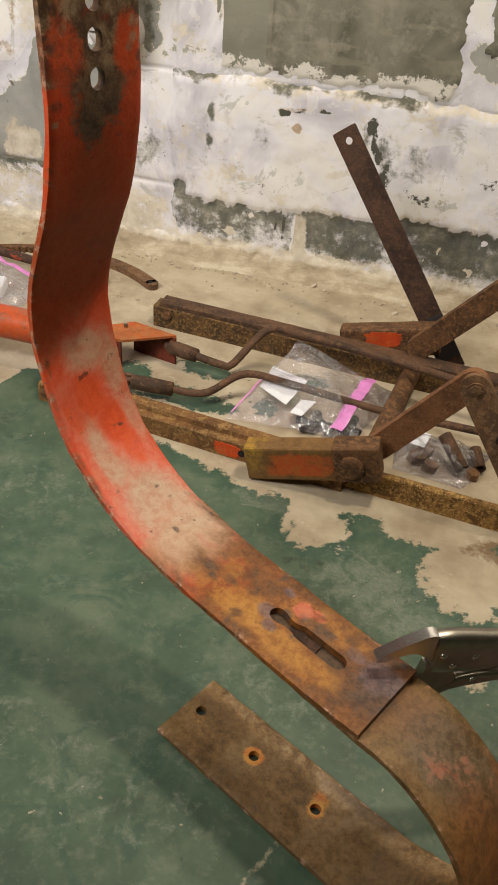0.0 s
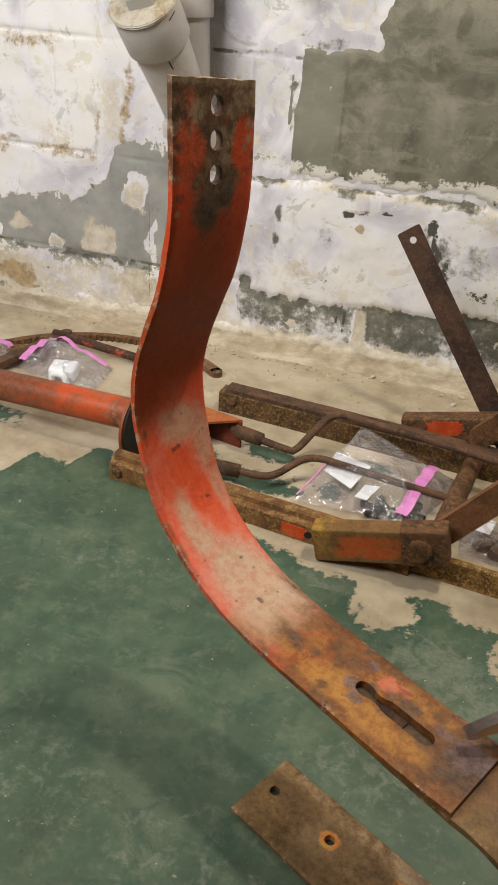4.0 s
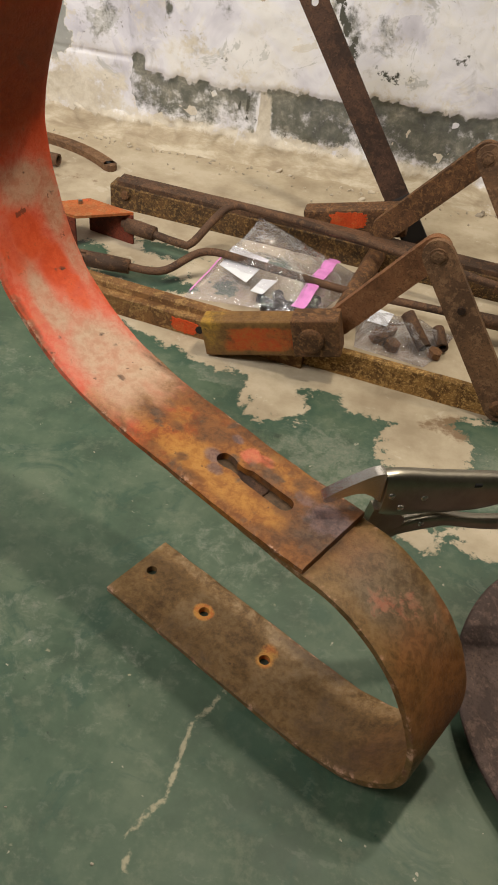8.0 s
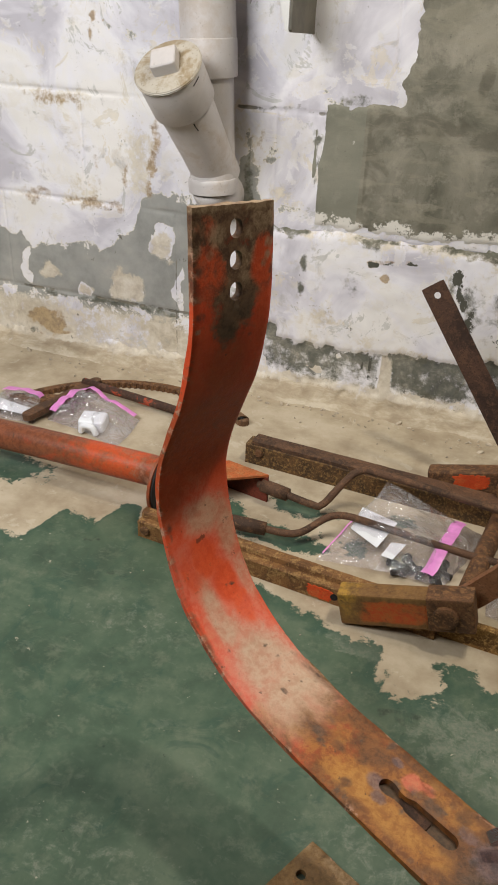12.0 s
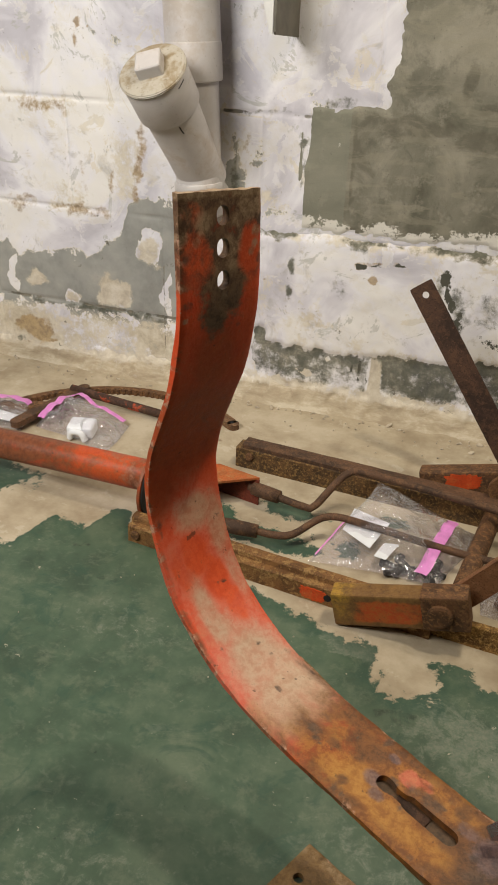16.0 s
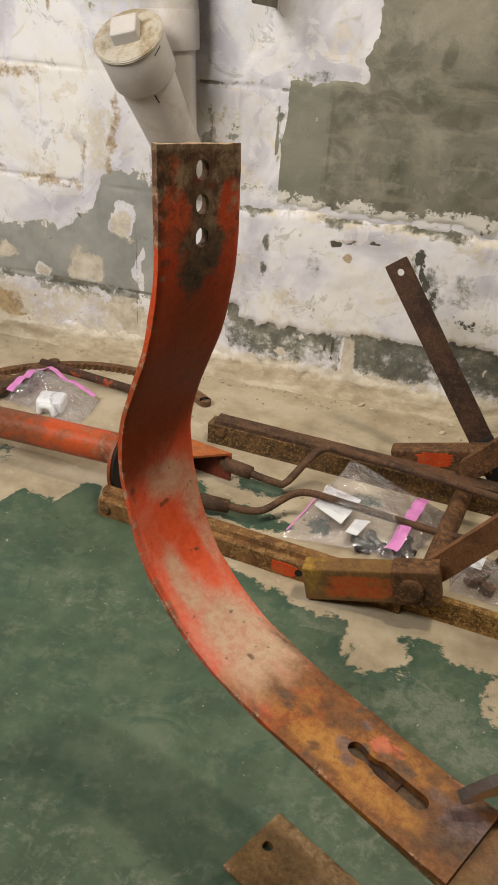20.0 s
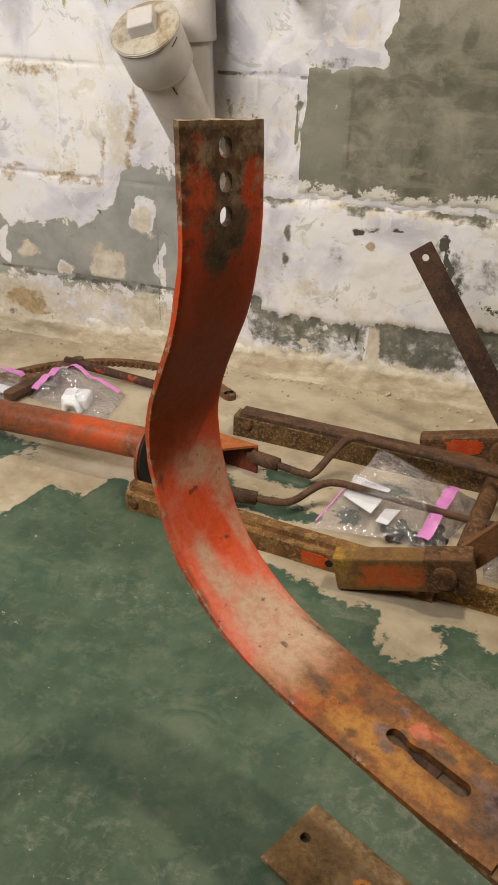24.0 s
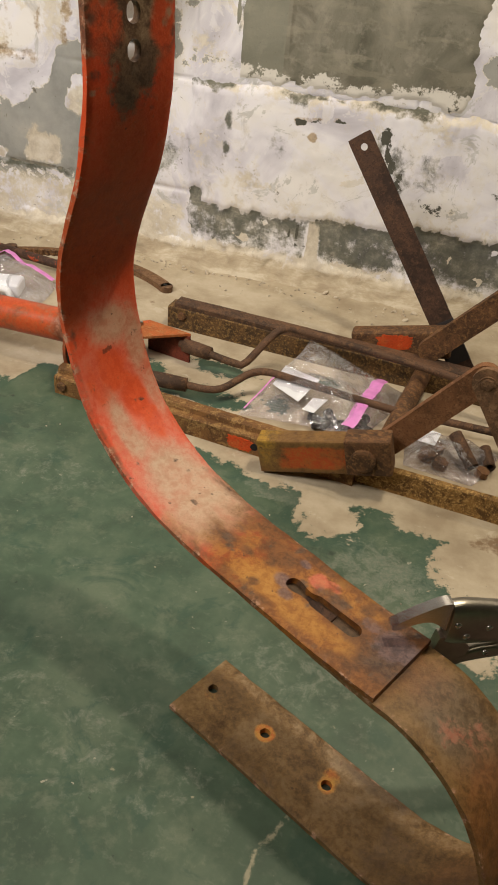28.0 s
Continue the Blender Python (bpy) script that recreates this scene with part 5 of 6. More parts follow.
rod([(-0.30, 0.962, 0.032), (-0.25, 0.953, 0.030), (-0.20, 0.945, 0.028), (-0.185, 0.95, 0.030), (-0.16, 0.985, 0.060), (-0.14, 1.0, 0.076), (-0.10, 1.0, 0.078), (0.1, 0.99, 0.065), (0.27, 0.97, 0.053), (0.42, 0.955, 0.043)], 0.0062,
    [((-0.292, 0.96, 0.032), (-0.245, 0.953, 0.030), 0.0112), ((0.275, 0.969, 0.053), (0.36, 0.961, 0.048), 0.0115)], (0.262, 0.971, 0.054))
for y in (0.846, 0.862):
    part("fork_tine", box(0.034, 0.006, 0.012, pose(-0.332, y, 0.026, 0, 0, 4), 0.001), RUST_MID, implement)

lever = thing("flat_steel_bar", (0.148, 1.105, 0.0), "dark rusted flat steel bar with a hole at its top end", "steel bar")
LEVER_TOP, LEVER_FOOT = Vector((-0.094, 1.172, 0.341)), Vector((0.150, 1.104, 0.012))
lever_m = frame_between(LEVER_FOOT, LEVER_TOP, (0.2, -0.95, -0.1))
lever_half = (LEVER_TOP - LEVER_FOOT).length / 2


def holed_bar(m, half, width, thick, hole_in, hole_r):
    """A flat bar along x with a round hole near its +x end; its corners are a little clipped."""
    bm, n, w = bmesh.new(), 32, width / 2
    cx = half - hole_in
    inner, outer = [], []
    for k in range(n):
        a = 2 * math.pi * k / n
        c, q = math.cos(a), math.sin(a)
        reach = min(hole_in / max(abs(c), 1e-6), w / max(abs(q), 1e-6)) * (0.97 if c > 0 and abs(abs(c) - abs(q)) < 0.15 else 1.0)
        inner.append((cx + hole_r * c, hole_r * q))
        outer.append((cx + reach * c, reach * q))
    sides = []
    for z in (thick / 2, -thick / 2):
        sides.append(([bm.verts.new(m @ Vector((x, y, z))) for x, y in inner], [bm.verts.new(m @ Vector((x, y, z))) for x, y in outer], [bm.verts.new(m @ Vector((-half, y, z))) for y in (w, -w)]))
    for inn, out, end in sides:
        for k in range(n):
            bm.faces.new((inn[k], inn[(k + 1) % n], out[(k + 1) % n], out[k]))
        back = [k for k in range(n) if outer[k][0] < cx - hole_in * 0.95]
        bm.faces.new([out[k] for k in back] + [end[1], end[0]])
    (i0, o0, e0), (i1, o1, e1) = sides
    for k in range(n):
        j = (k + 1) % n
        bm.faces.new((i0[k], i0[j], i1[j], i1[k]))
        if not (k in back and j in back):
            bm.faces.new((o0[k], o0[j], o1[j], o1[k]))
    for a, b, c, d in ((o0[back[0]], e0[0], e1[0], o1[back[0]]), (o0[back[-1]], e0[1], e1[1], o1[back[-1]]), (e0[0], e0[1], e1[1], e1[0])):
        bm.faces.new((a, b, c, d))
    bmesh.ops.recalc_face_normals(bm, faces=bm.faces)
    return bm


part("bar", holed_bar(lever_m, lever_half, 0.038, 0.006, 0.019, 0.0056), RUST_DARK, lever)
part("blackened_end", solid(bmesh.new(), lever_m @ pose(-lever_half + 0.056, 0, 0), 0.075, 0.0388, 0.0072, 0.001), BLACK_PART, lever, "oily black lower end")

# ---- orange tube with its bracket ----
orange_tube = thing("orange_tube", (-0.6, 0.883, 0), "worn orange steel tube with a welded channel bracket", "steel tube")
tube_body = part("tube_body", tube(smooth_line([(-1.35, 0.925, 0.0265), (-1.0, 0.905, 0.045), (-0.66, 0.886, 0.062), (-0.426, 0.8725, 0.071)], 70), 0.0255, 36, None, 0.01), TUBE, orange_tube, "", True)
give(tube_body.data, "brown", lambda co: max(0.22 + 0.95 * soft(co.x, -0.50, -0.68), 0.9 * blob(co.x, co.z, -0.575, 0.082, 0.045, 0.010)) + 0.35 * soft(co.x, -0.468, -0.455) + 0.2 * soft(co.z, 0.055, 0.04))
give(tube_body.data, "scuff", lambda co: -0.5 + 0.45 * soft(co.x, -0.56, -0.50))
give(tube_body.data, "rim", lambda co: 0.0)
flange = part("end_flange", tube([(-0.4285, 0.8730, 0.0562), (-0.4240, 0.8727, 0.0562)], 0.0555, 44), TUBE, orange_tube, "thin orange end flange")
for key, value in (("brown", 0.55), ("scuff", -0.5), ("rim", 0.0)):
    give(flange.data, key, lambda co, value=value: value)
part("flange_face", tube([(-0.4242, 0.8727, 0.0562), (-0.4220, 0.8726, 0.0562)], [0.0528, 0.0515], 44), BLACK_PART, orange_tube, "black face of the flange")
part("tie_bar", bar_between((-0.424, 0.880, 0.050), (-0.385, 0.935, 0.034), 0.03, 0.012, (0, 0, 1), 0.002, False), ORANGE, orange_tube)
part("bracket_top", plate([(-0.43, 0.925), (-0.355, 0.918), (-0.283, 0.964), (-0.360, 0.980)], 0.004, pose(0, 0, 0.050), 0.001), ORANGE_FADED, orange_tube)
# Back and side carry the shade below the top plate in their colour.
part("bracket_back", box(0.080, 0.004, 0.048, pose(-0.322, 0.970, 0.024, 0, 0, -11.5), 0.001), SHADED_ORANGE, orange_tube)
part("bracket_side", box(0.016, 0.004, 0.048, pose(-0.366, 0.921, 0.024, 0, 0, -5), 0.001), SHADED_ORANGE, orange_tube)
bolt((-0.366, 0.958, 0.052), (0, 0, 1), 0.0035, 0.006, orange_tube, STEEL, 8, "screw")

# ---- toothed quadrant with its arms ----
quadrant = thing("toothed_quadrant", (-0.65, 1.2, 0.0), "rusted toothed lever quadrant lying by the wall", "quadrant")
p1, p2, p3 = (-0.862, 1.100), (-0.63, 1.262), (-0.416, 1.196)
rows = np.array([[2 * (b[0] - a[0]), 2 * (b[1] - a[1])] for a, b in ((p1, p2), (p2, p3))])
centre = np.linalg.solve(rows, [b[0] ** 2 + b[1] ** 2 - a[0] ** 2 - a[1] ** 2 for a, b in ((p1, p2), (p2, p3))])
arc_r = math.hypot(p1[0] - centre[0], p1[1] - centre[1])


def quadrant_band(a0, a1, r0, r1, teeth):
    """A flat arc; with teeth its inner rim is notched."""
    n = 220
    inner, outer = [], []
    for a in np.linspace(a0, a1, n):
        bite = 0.0035 if teeth and (a * arc_r / 0.0125) % 1 < 0.5 else 0.0
        inner.append((centre[0] + (r0 + bite) * math.cos(a), centre[1] + (r0 + bite) * math.sin(a)))
        outer.append((centre[0] + r1 * math.cos(a), centre[1] + r1 * math.sin(a)))
    bm = bmesh.new()
    ring = [[bm.verts.new((x, y, z)) for (x, y) in row] for row, z in ((inner, 0.0), (inner, 0.011), (outer, 0.011), (outer, 0.0))]
    for k in range(4):
        p, q = ring[k], ring[(k + 1) % 4]
        for i in range(n - 1):
            bm.faces.new((p[i], p[i + 1], q[i + 1], q[i]))
    bm.faces.new([r[0] for r in ring])
    bm.faces.new([r[-1] for r in ring][::-1])
    bmesh.ops.recalc_face_normals(bm, faces=bm.faces)
    return bm


a_hook = math.atan2(p3[1] - centre[1], p3[0] - centre[0])
a_mid = math.atan2(1.262 - centre[1], -0.575 - centre[0])
part("toothed_arc", quadrant_band(a_mid, math.atan2(1.0 - centre[1], -0.93 - centre[0]) % (2 * math.pi), arc_r - 0.010, arc_r + 0.008, True), RUST, quadrant)
part("plain_arc", quadrant_band(a_hook, a_mid + 0.01, arc_r - 0.012, arc_r + 0.011, False), RUST_LIGHT, quadrant, "plain reddish end of the arc")
part("arc_tip", tube([(p3[0], p3[1], 0.0), (p3[0], p3[1], 0.011)], 0.0115, 18), RUST_LIGHT, quadrant)
# Flat dark disc that paints the shade of the tip's hole.
part("tip_hole_disc", tube([(p3[0] - 0.004, p3[1] + 0.002, 0.009), (p3[0] - 0.004, p3[1] + 0.002, 0.0114)], 0.0042, 12), HOLE_SHADE, quadrant)
part("arm", bar_between((-0.790, 1.025, 0.018), (-0.748, 1.205, 0.018), 0.022, 0.012, (0, 0, 1), 0.002), RUST_MID, quadrant)
part("arm", bar_between((-0.86, 1.085, 0.012), (-0.765, 1.120, 0.012), 0.024, 0.012, (0, 0, 1), 0.002), RUST, quadrant)
part("stay_tube", tube([(-0.765, 1.186, 0.024), (-0.52, 1.166, 0.013)], 0.0085, 16, None, 0.03), RUST_RED, quadrant, "dark tube with flakes of red paint", True)
part("tube_mouth", pipe_shell((-0.521, 1.1662, 0.013), (-0.500, 1.1645, 0.013), 0.0105, 0.0075), RUST_MID, quadrant)

# ---- disc ----
disc = thing("plough_disc", (0.437, 0.36, 0.0), "rusted concave plough disc lying on the green floor", "disc")
rings, bm = [], bmesh.new()
for r, z in ((0.02, 0.006), (0.08, 0.007), (0.14, 0.011), (0.160, 0.0155), (0.163, 0.0150), (0.166, 0.0175), (0.178, 0.0185), (0.181, 0.017), (0.180, 0.0125), (0.168, 0.0095), (0.14, 0.0055), (0.08, 0.002), (0.02, 0.0)):
    rings.append([bm.verts.new((0.434 + (r + 0.0008 * noise.noise(Vector((a * 3, r * 9, 0)))) * math.cos(a), 0.348 + r * math.sin(a), z + 0.004 * (1 + math.cos(a - 2.6)) * r / 0.18)) for a in np.linspace(0, 2 * math.pi, 96, endpoint=False)])
for p, q in zip(rings, rings[1:] + rings[:1]):
    for k in range(96):
        bm.faces.new((p[k], p[(k + 1) % 96], q[(k + 1) % 96], q[k]))
bmesh.ops.recalc_face_normals(bm, faces=bm.faces)
part("blade", bm, DISC_RUST, disc, smooth=True)
part("hub_plate", tube([(0.434, 0.348, 0.006), (0.434, 0.348, 0.016)], 0.05, 28), RUST, disc)

# ---- drain pipe ----
DRAIN_X, DRAIN_Y = -0.546, 1.304
drain = thing("drain_pipe", (DRAIN_X, DRAIN_Y, 0.36), "grey plastic drain pipe with an angled clean-out", "pipe")


def drain_x(z):
    """The pipe leans a little to one side."""
    return DRAIN_X + 0.05 * (0.7 - z)


def upright(name, rows, label="", sides=44):
    """A turned piece of the pipe: rows of (height, radius)."""
    ob = part(name, tube([(drain_x(z), DRAIN_Y, z) for z, _ in rows], [r for _, r in rows], sides), PVC, drain, label, True)
    ob.data.set_sharp_from_angle(angle=radians(40))
    return ob


upright("riser", [(0.66, 0.0478), (2.45, 0.0478)])
upright("top_hub", [(0.603, 0.0440), (0.604, 0.0484), (0.607, 0.0492), (0.661, 0.0492), (0.664, 0.0486), (0.6645, 0.0478)])
upright("wye_body", [(0.425, 0.0415), (0.6045, 0.0420)])
upright("bottom_hub", [(0.410, 0.0400), (0.411, 0.0445), (0.428, 0.0455), (0.433, 0.0452), (0.436, 0.0440), (0.4365, 0.0415)])
part("lower_pipe", tube(smooth_line([(drain_x(0.42), DRAIN_Y, 0.42), (drain_x(0.41), 1.310, 0.410), (drain_x(0.4), 1.335, 0.400), (drain_x(0.4), 1.40, 0.396)], 16), 0.0400, 32), PVC, drain, smooth=True)
BRANCH_FOOT, BRANCH_WAY = Vector((drain_x(0.46), DRAIN_Y, 0.46)), Vector((-0.020, -0.141, 0.169)).normalized()


def on_branch(d):
    return BRANCH_FOOT + BRANCH_WAY * d


def turned(name, rows, material, parent, label=""):
    """A turned piece of the branch: rows of (way along, radius)."""
    ob = part(name, tube([on_branch(d) for d, _ in rows], [r for _, r in rows], 44), material, parent, label, True)
    ob.data.set_sharp_from_angle(angle=radians(40))
    return ob


turned("branch", [(-0.03, 0.0432), (0.05, 0.0440), (0.16, 0.0482)], PVC, drain)
turned("branch_hub", [(0.146, 0.0485), (0.1465, 0.0525), (0.149, 0.0540), (0.212, 0.0548), (0.214, 0.0542)], PVC, drain)
pen = Vector((0.998, -0.070, 0))
across_pipe = Vector((-0.053, -0.764, -0.643))
for name, d0, d1, r, a0, a1 in (("pen_mark", 0.140, 0.124, 0.0476, 0.86, 0.82), ("pen_mark", 0.207, 0.211, 0.0546, 0.40, 0.10)):
    part(name, tube([on_branch(d) + r * (math.cos(a) * pen + math.sin(a) * across_pipe) for d, a in ((d0, a0), ((d0 + d1) / 2, (a0 + a1) / 2 + 0.01), (d1, a1))], 0.0010, 8), BLACK_PART, drain)
cap = turned("clean_out_cap", [(0.213, 0.0535), (0.2145, 0.0556), (0.2185, 0.0562), (0.221, 0.0550), (0.2220, 0.0525), (0.2218, 0.0500), (0.2205, 0.0485), (0.2215, 0.030)], PVC_CAP, drain, "yellowed threaded cap")
plug = box(0.024, 0.040, 0.042, frame_between(on_branch(0.219), on_branch(0.241), (1.0, 0.30, 0.12)), 0.0045, 3)
part("square_plug", plug, PVC, cap, "pale square plug")
for d in (0.2165, 0.2192):
    turned("cap_thread", [(d - 0.0007, 0.0560), (d, 0.0569), (d + 0.0007, 0.0560)], PVC_CAP, cap)

# ---- bracket on the wall ----
bracket = thing("wall_bracket", (-0.384, 1.36, 0.68), "wall bracket with a grey brown web and a white edge", "bracket")
# The web is much darker than the front edge.
part("web", plate([(1.362, 0.676), (1.236, 0.683), (1.232, 0.687), (1.232, 1.6), (1.362, 1.6)], 0.004, Matrix(((0, 0, 1, -0.3765), (1, 0, 0, 0), (0, 1, 0, 0), (0, 0, 0, 1))), 0.0008), WEB_GREY_BROWN, bracket, "grey brown web")
part("painted_edge", plate([(-0.379, 0.684), (-0.384, 0.685), (-0.404, 0.760), (-0.404, 1.6), (-0.379, 1.6)], 0.003, Matrix(((1, 0, 0, 0), (0, 0, 1, 1.2315), (0, 1, 0, 0), (0, 0, 0, 1))), 0.0008), WHITE_PAINT, bracket, "white painted edge")

# ---- locking pliers on the seam ----
pliers = thing("locking_pliers", (0.16, 0.36, 0.15), "nickel plated locking pliers clamped on the tine", "pliers")
PLY = Matrix(((0.9023, 0, 0.4311, 0.113), (0.4311, 0, -0.9023, 0.335), (0, 1, 0, 0), (0, 0, 0, 1)))


def ply(name, ring, thick, bevel, material, parent=None, shift=0.0, label=""):
    return part(name, plate(ring, thick, PLY @ pose(0, 0, shift), bevel), material, parent or pliers, label, False)


jaw = ply("upper_jaw", [(-0.0064, 0.2018), (-0.0062, 0.1992), (-0.0040, 0.1980), (0.0010, 0.1985), (0.0055, 0.2008), (0.0131, 0.2036), (0.0190, 0.2050), (0.0250, 0.2045), (0.0310, 0.2010), (0.0395, 0.1930), (0.0390, 0.2228), (0.0360, 0.2238), (0.0310, 0.2232), (0.0253, 0.2208), (0.0195, 0.2180), (0.0130, 0.2146), (0.0060, 0.2104), (0.0000, 0.2066), (-0.0045, 0.2038)], 0.0095, 0.0020, STEEL_BRIGHT, None, 0, "bright polished jaw")
jaw.data.polygons.foreach_set("use_smooth", [True] * len(jaw.data.polygons))
jaw.data.set_sharp_from_angle(angle=radians(38))
ply("lower_jaw", [(0.0, 0.160), (0.02, 0.150), (0.045, 0.146), (0.060, 0.153), (0.064, 0.172), (0.052, 0.186), (0.036, 0.186), (0.033, 0.170), (0.018, 0.1655), (0.0, 0.1660)], 0.010, 0.0018, STEEL)


def formed_bar(name, stations, label=""):
    """A pressed handle of rounded section: stations (along, low, high, thickness)."""
    line = smooth_line([s[:3] for s in stations], 40)
    thick = np.interp(line[:, 0], [s[0] for s in stations], [s[3] for s in stations])
    bm, rings = bmesh.new(), []
    for (x, lo, hi), w in zip(line, thick):
        ring = []
        for a in np.linspace(0, 2 * math.pi, 28, endpoint=False):
            c, q = math.cos(a), math.sin(a)
            ring.append(bm.verts.new(PLY @ Vector((x, (lo + hi) / 2 + (hi - lo) / 2 * math.copysign(abs(q) ** 0.75, q), w / 2 * math.copysign(abs(c) ** 0.6, c)))))
        rings.append(ring)
    for p, q in zip(rings, rings[1:]):
        for i in range(28):
            bm.faces.new((p[i], p[(i + 1) % 28], q[(i + 1) % 28], q[i]))
    bm.faces.new(rings[0][::-1])
    bm.faces.new(rings[-1])
    bmesh.ops.recalc_face_normals(bm, faces=bm.faces)
    ob = part(name, bm, STEEL, pliers, label, True)
    ob.data.set_sharp_from_angle(angle=radians(50))
    return ob


handle = formed_bar("upper_handle", [(0.0398, 0.180, 0.2215, 0.0155), (0.048, 0.1770, 0.2222, 0.0165), (0.062, 0.1760, 0.2205, 0.0170), (0.084, 0.1755, 0.2168, 0.0170), (0.1208, 0.1750, 0.2120, 0.016), (0.150, 0.1795, 0.2075, 0.015), (0.20, 0.177, 0.199, 0.013), (0.235, 0.174, 0.187, 0.012)])
formed_bar("lower_handle", [(0.046, 0.148, 0.158, 0.010), (0.0556, 0.1495, 0.1642, 0.0105), (0.0709, 0.1535, 0.1692, 0.011), (0.0897, 0.1562, 0.1715, 0.011), (0.1022, 0.1577, 0.1695, 0.011), (0.1254, 0.1516, 0.1632, 0.011), (0.157, 0.1457, 0.1590, 0.011), (0.22, 0.140, 0.151, 0.010)])
# Dark plug in place of a cut slot; its shade is only colour.
part("handle_slot_plug", tube([PLY @ Vector((0.1118, 0.2062, 0.0052)), PLY @ Vector((0.1180, 0.2055, 0.0052))], [0.0028, 0.0026], 12), HOLE_SHADE, handle)
for sx, sz in ((0.0455, 0.203), (0.0725, 0.1982), (0.0554, 0.1895)):
    at = PLY @ Vector((sx, sz, 0.0078))
    part("rivet", tube([at, at + PLY.col[2].to_3d() * 0.0008, at + PLY.col[2].to_3d() * 0.0016], [0.0032, 0.0030, 0.0018], 12), STEEL_BRIGHT, handle, "", True)
at = PLY @ Vector((0.0787, 0.1655, 0.0047))
part("rivet", tube([at, at + PLY.col[2].to_3d() * 0.0016], 0.0026, 12), STEEL_BRIGHT, pliers, "", True)

# ---- plastic bags and what lies in them ----


def bag(corners, puff, lifts, seed, label, n=30):
    """A crumpled clear bag over four corners (x, y); lifts: how high each corner stands."""
    root = thing("plastic_bag", (sum(c[0] for c in corners) / 4, sum(c[1] for c in corners) / 4, 0), label, "plastic bag", "clear plastic bags")
    c = [Vector((x, y, 0)) for x, y in corners]

    def sheet(over):
        def place(u, v):
            p = (c[0] * (1 - u) + c[1] * u) * (1 - v) + (c[3] * (1 - u) + c[2] * u) * v
            lift = (lifts[0] * (1 - u) + lifts[1] * u) * (1 - v) + (lifts[3] * (1 - u) + lifts[2] * u) * v
            belly = (16 * u * (1 - u) * v * (1 - v)) ** 0.6
            q = Vector((p.x * 15, p.y * 15, seed))
            crumple = abs(noise.noise(q)) * 1.3 + abs(noise.noise(q * 2.3)) * 0.7 + 0.15 * abs(noise.noise(q * 5.0))
            z = 0.0015 + lift + (puff * belly * (0.45 + 0.75 * crumple) if over else 0.0008 * crumple)
            p.x += 0.012 * noise.noise(q * 0.8 + Vector((3, 0, 0)))
            p.y += 0.012 * noise.noise(q * 0.8 + Vector((0, 5, 0)))
            return (p.x, p.y, z + (0.001 if over else 0))

        return place

    t = np.linspace(0, 1, n)
    over = sheet(True)
    part("film", grid_mesh(t, t, over), FILM, root, "", True)
    part("under_film", grid_mesh(np.linspace(0, 1, 8), np.linspace(0, 1, 8), sheet(False)), FILM, root, "", True)
    return root, over


def zip_strip(root, over, uv0, uv1, width, rise=0.002):
    """The coloured closing strip, that follows the film from uv0 to uv1."""
    pts = [Vector(over(uv0[0] + (uv1[0] - uv0[0]) * t, uv0[1] + (uv1[1] - uv0[1]) * t)) + Vector((0, 0, rise)) for t in np.linspace(0, 1, 24)]
    side = (pts[-1] - pts[0]).cross(Vector((0, 0, 1))).normalized() * width / 2
    bm = bmesh.new()
    rows = [[bm.verts.new(p + side * k + Vector((0, 0, dz))) for p in pts] for k, dz in ((-1, 0), (-0.3, 0.001), (0.3, 0.0016), (1, 0.0004))]
    for a, b in zip(rows, rows[1:]):
        for i in range(23):
            bm.faces.new((a[i], a[i + 1], b[i + 1], b[i]))
    return part("zip_strip", bm, PINK, root, "pink closing strip", True)


root, over = bag([(-0.163, 0.842), (-0.098, 0.998), (0.072, 0.998), (0.030, 0.850)], 0.026, [0.002, 0.066, 0.008, 0.008], 1.0, "clear zip bag holding small parts and a paper slip")
zip_strip(root, over, (0.06, 0.80), (0.97, 0.795), 0.019)
zip_strip(root, over, (0.05, 0.02), (0.45, 0.03), 0.003)
card = tagged(part("paper_slip", plate([(-0.127, 0.900), (-0.123, 0.962), (-0.063, 0.942), (-0.079, 0.868)], 0.0006, pose(0, 0, 0.034), 0), PAPER), "white paper slip inside a clear bag", "paper")
card2 = tagged(part("paper_slip", plate([(-0.071, 0.865), (-0.063, 0.902), (-0.041, 0.906), (-0.053, 0.862)], 0.0006, pose(0, 0, 0.0245), 0), PAPER), "white folded paper slip inside a clear bag", "paper")
random.seed(4)
for k in range(10):
    x, y = -0.050 + 0.075 * random.random(), 0.858 + 0.040 * random.random()
    a = random.random() * 3.1
    d = Vector((math.cos(a), math.sin(a), 0)) * (0.008 + 0.01 * random.random())
    small = part("small_bolt", tube([Vector((x, y, 0.0085)) - d, Vector((x, y, 0.0085)) + d * 0.7, Vector((x, y, 0.0085)) + d * 0.71, Vector((x, y, 0.0085)) + d], [0.0048, 0.0048, 0.0085, 0.0085], 8), BLACK_PART)
    tagged(small, "small black bolt inside a clear bag", "bolt", "black bolts in the bag")

root, over = bag([(0.082, 0.815), (0.095, 0.905), (0.215, 0.895), (0.185, 0.805)], 0.034, [0, 0.004, 0, 0], 7.0, "crumpled clear bag holding rusted bushings")
tagged(part("paper_slip", plate([(0.098, 0.862), (0.108, 0.898), (0.132, 0.892), (0.126, 0.858)], 0.0006, pose(0, 0, 0.020), 0), PAPER), "small white paper slip in a crumpled clear bag", "paper")
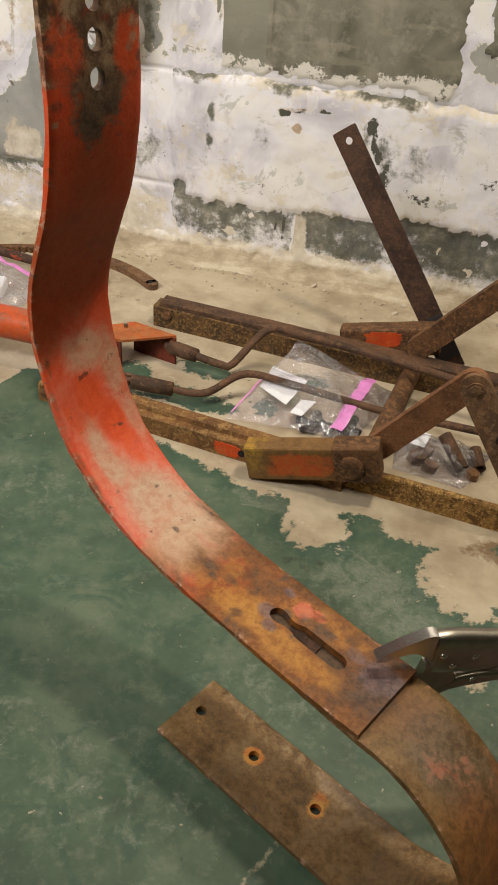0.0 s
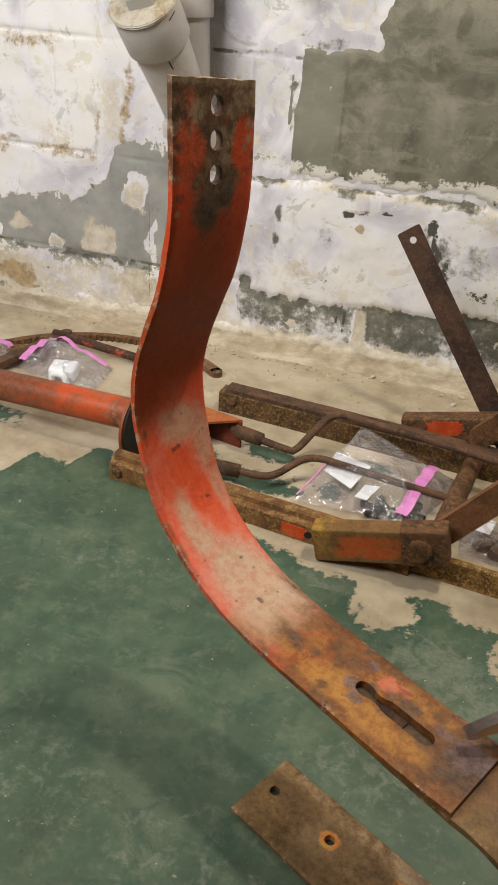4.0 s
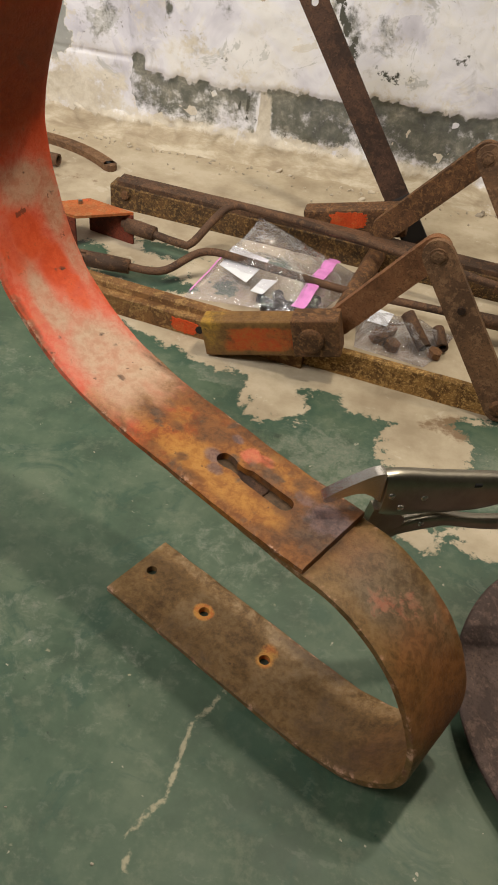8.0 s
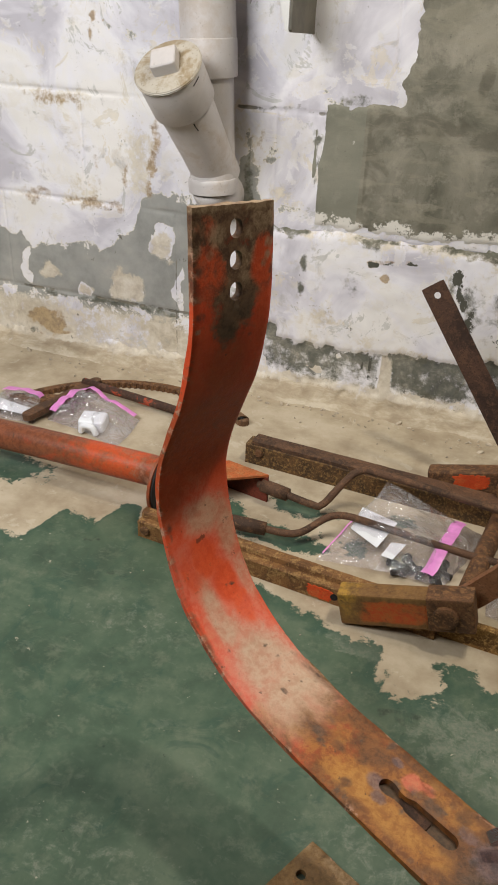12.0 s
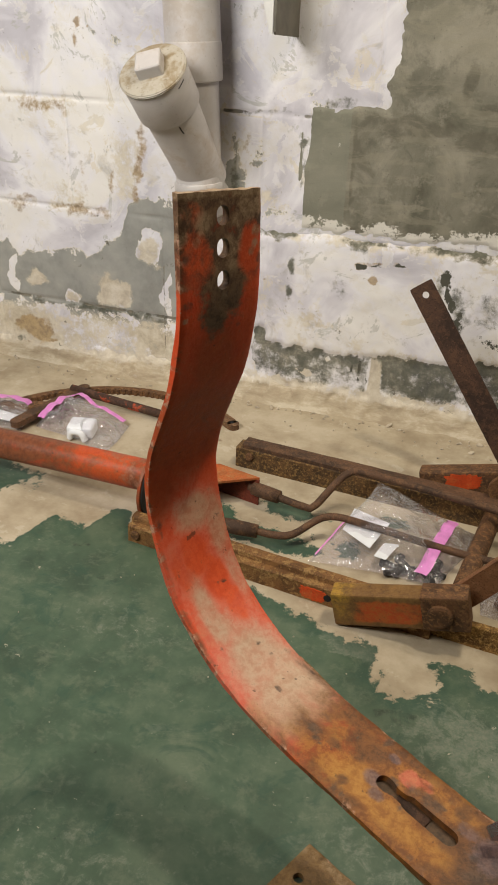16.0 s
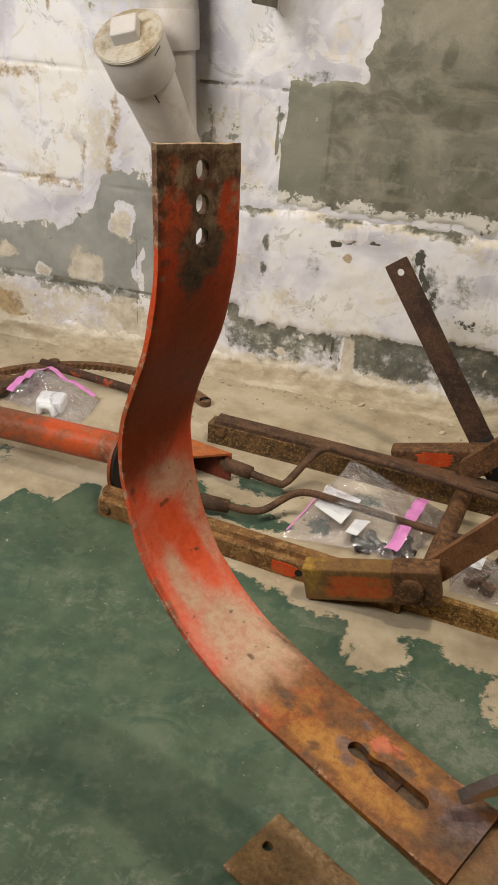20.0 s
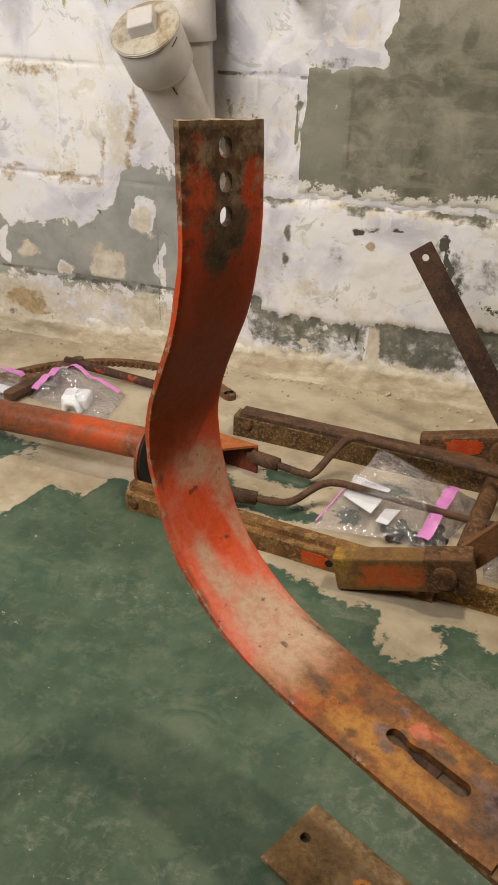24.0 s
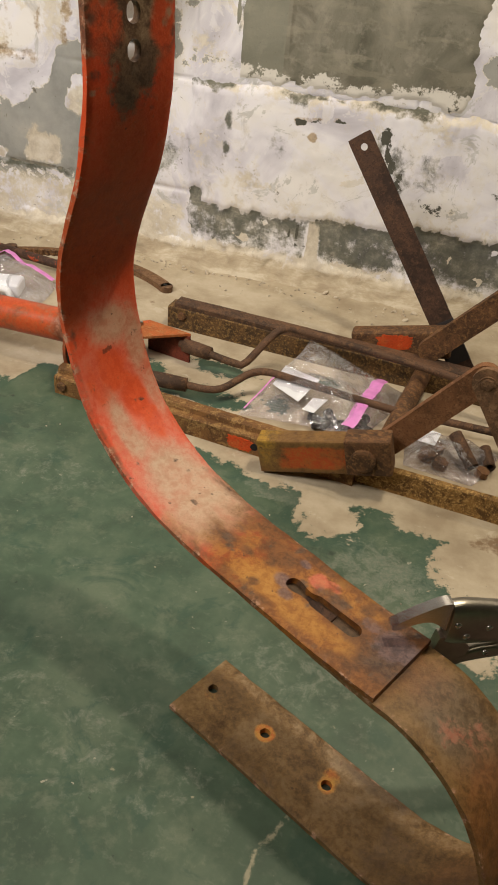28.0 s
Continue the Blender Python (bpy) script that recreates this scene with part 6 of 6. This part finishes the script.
bush = tagged(part("bushing", pipe_shell((0.150, 0.878, 0.034), (0.182, 0.838, 0.012), 0.0095, 0.0068, 22), RUST_MID), "short hollow steel bushing in a clear bag", "bushing", "bushings")
bush2 = tagged(part("bushing", pipe_shell((0.196, 0.885, 0.016), (0.206, 0.850, 0.010), 0.0085, 0.006, 22), RUST_MID), "short hollow steel bushing in a clear bag", "bushing", "bushings")
for k, (x, y, r) in enumerate(((0.118, 0.848, 0.013), (0.138, 0.835, 0.011), (0.128, 0.870, 0.012), (0.196, 0.838, 0.010))):
    tagged(part("rusted_nut", tube([(x, y, 0.002), (x + 0.002, y, 0.002 + r)], r, 6), RUST), "rusted hexagon nut in a clear bag", "nut", "rusted nuts")

root, over = bag([(-0.765, 1.045), (-0.750, 1.150), (-0.602, 1.115), (-0.590, 1.015)], 0.045, [0.004, 0.022, 0.004, 0.002], 3.0, "clear zip bag holding a white plastic part")
zip_strip(root, over, (0.10, 0.03), (0.80, 0.07), 0.016, 0.004)
zip_strip(root, over, (0.80, 0.04), (0.97, 0.95), 0.011, 0.004)
white = thing("plastic_fitting", (-0.665, 1.055, 0), "white moulded plastic fitting inside a clear bag", "fitting")
part("fitting_body", box(0.050, 0.040, 0.026, pose(-0.668, 1.058, 0.016, 6, 0, 12), 0.007, 3), PAPER, white)
part("fitting_ring", tube(smooth_line([(-0.680, 1.032, 0.006), (-0.674, 1.030, 0.020), (-0.655, 1.030, 0.021), (-0.648, 1.032, 0.006)], 14), 0.006, 10), PAPER, white)

root, over = bag([(-0.905, 1.030), (-0.900, 1.110), (-0.808, 1.105), (-0.775, 1.020)], 0.030, [0, 0.012, 0.012, 0], 5.0, "clear zip bag with a pink strip and a white slip")
zip_strip(root, over, (0.93, 0.0), (0.93, 1.0), 0.016, 0.004)
tagged(part("paper_slip", plate([(-0.90, 1.035), (-0.895, 1.075), (-0.800, 1.060), (-0.785, 1.035)], 0.0006, pose(0, 0, 0.012), 0), PAPER), "white paper slip inside a clear bag", "paper")

# ---- crumbs ----
bm = bmesh.new()
random.seed(11)
for k in range(120):
    x = random.uniform(-1.0, 0.35)
    y = WALL_Y - 0.05 - abs(random.gauss(0, 0.05)) if k % 2 else random.uniform(0.05, 1.25)
    r = random.uniform(0.0006, 0.0028 if k % 2 else 0.0014)
    bmesh.ops.create_icosphere(bm, subdivisions=1, radius=r, matrix=pose(x, y, r * 0.5, random.random() * 180, random.random() * 180, 0) @ Matrix.Diagonal((1.2, 0.8, 0.7, 1)))
for k in range(110):
    x = random.uniform(-1.0, 0.36)
    r = random.uniform(0.0012, 0.0050) * (1.3 if noise.noise(Vector((x * 9, 0, 0))) > 0.1 else 0.7)
    y = WALL_Y - 0.042 - abs(random.gauss(0, 0.014)) + 0.01 * noise.noise(Vector((x * 12, 3, 0)))
    bmesh.ops.create_icosphere(bm, subdivisions=1, radius=r, matrix=pose(x, y, r * 0.4, random.random() * 180, random.random() * 180, 0) @ Matrix.Diagonal((1.4, 0.8, 0.6, 1)))
tagged(part("mortar_crumbs", bm, MORTAR), "crumbs of mortar and paint scattered on the floor", "crumbs", kind="stuff")
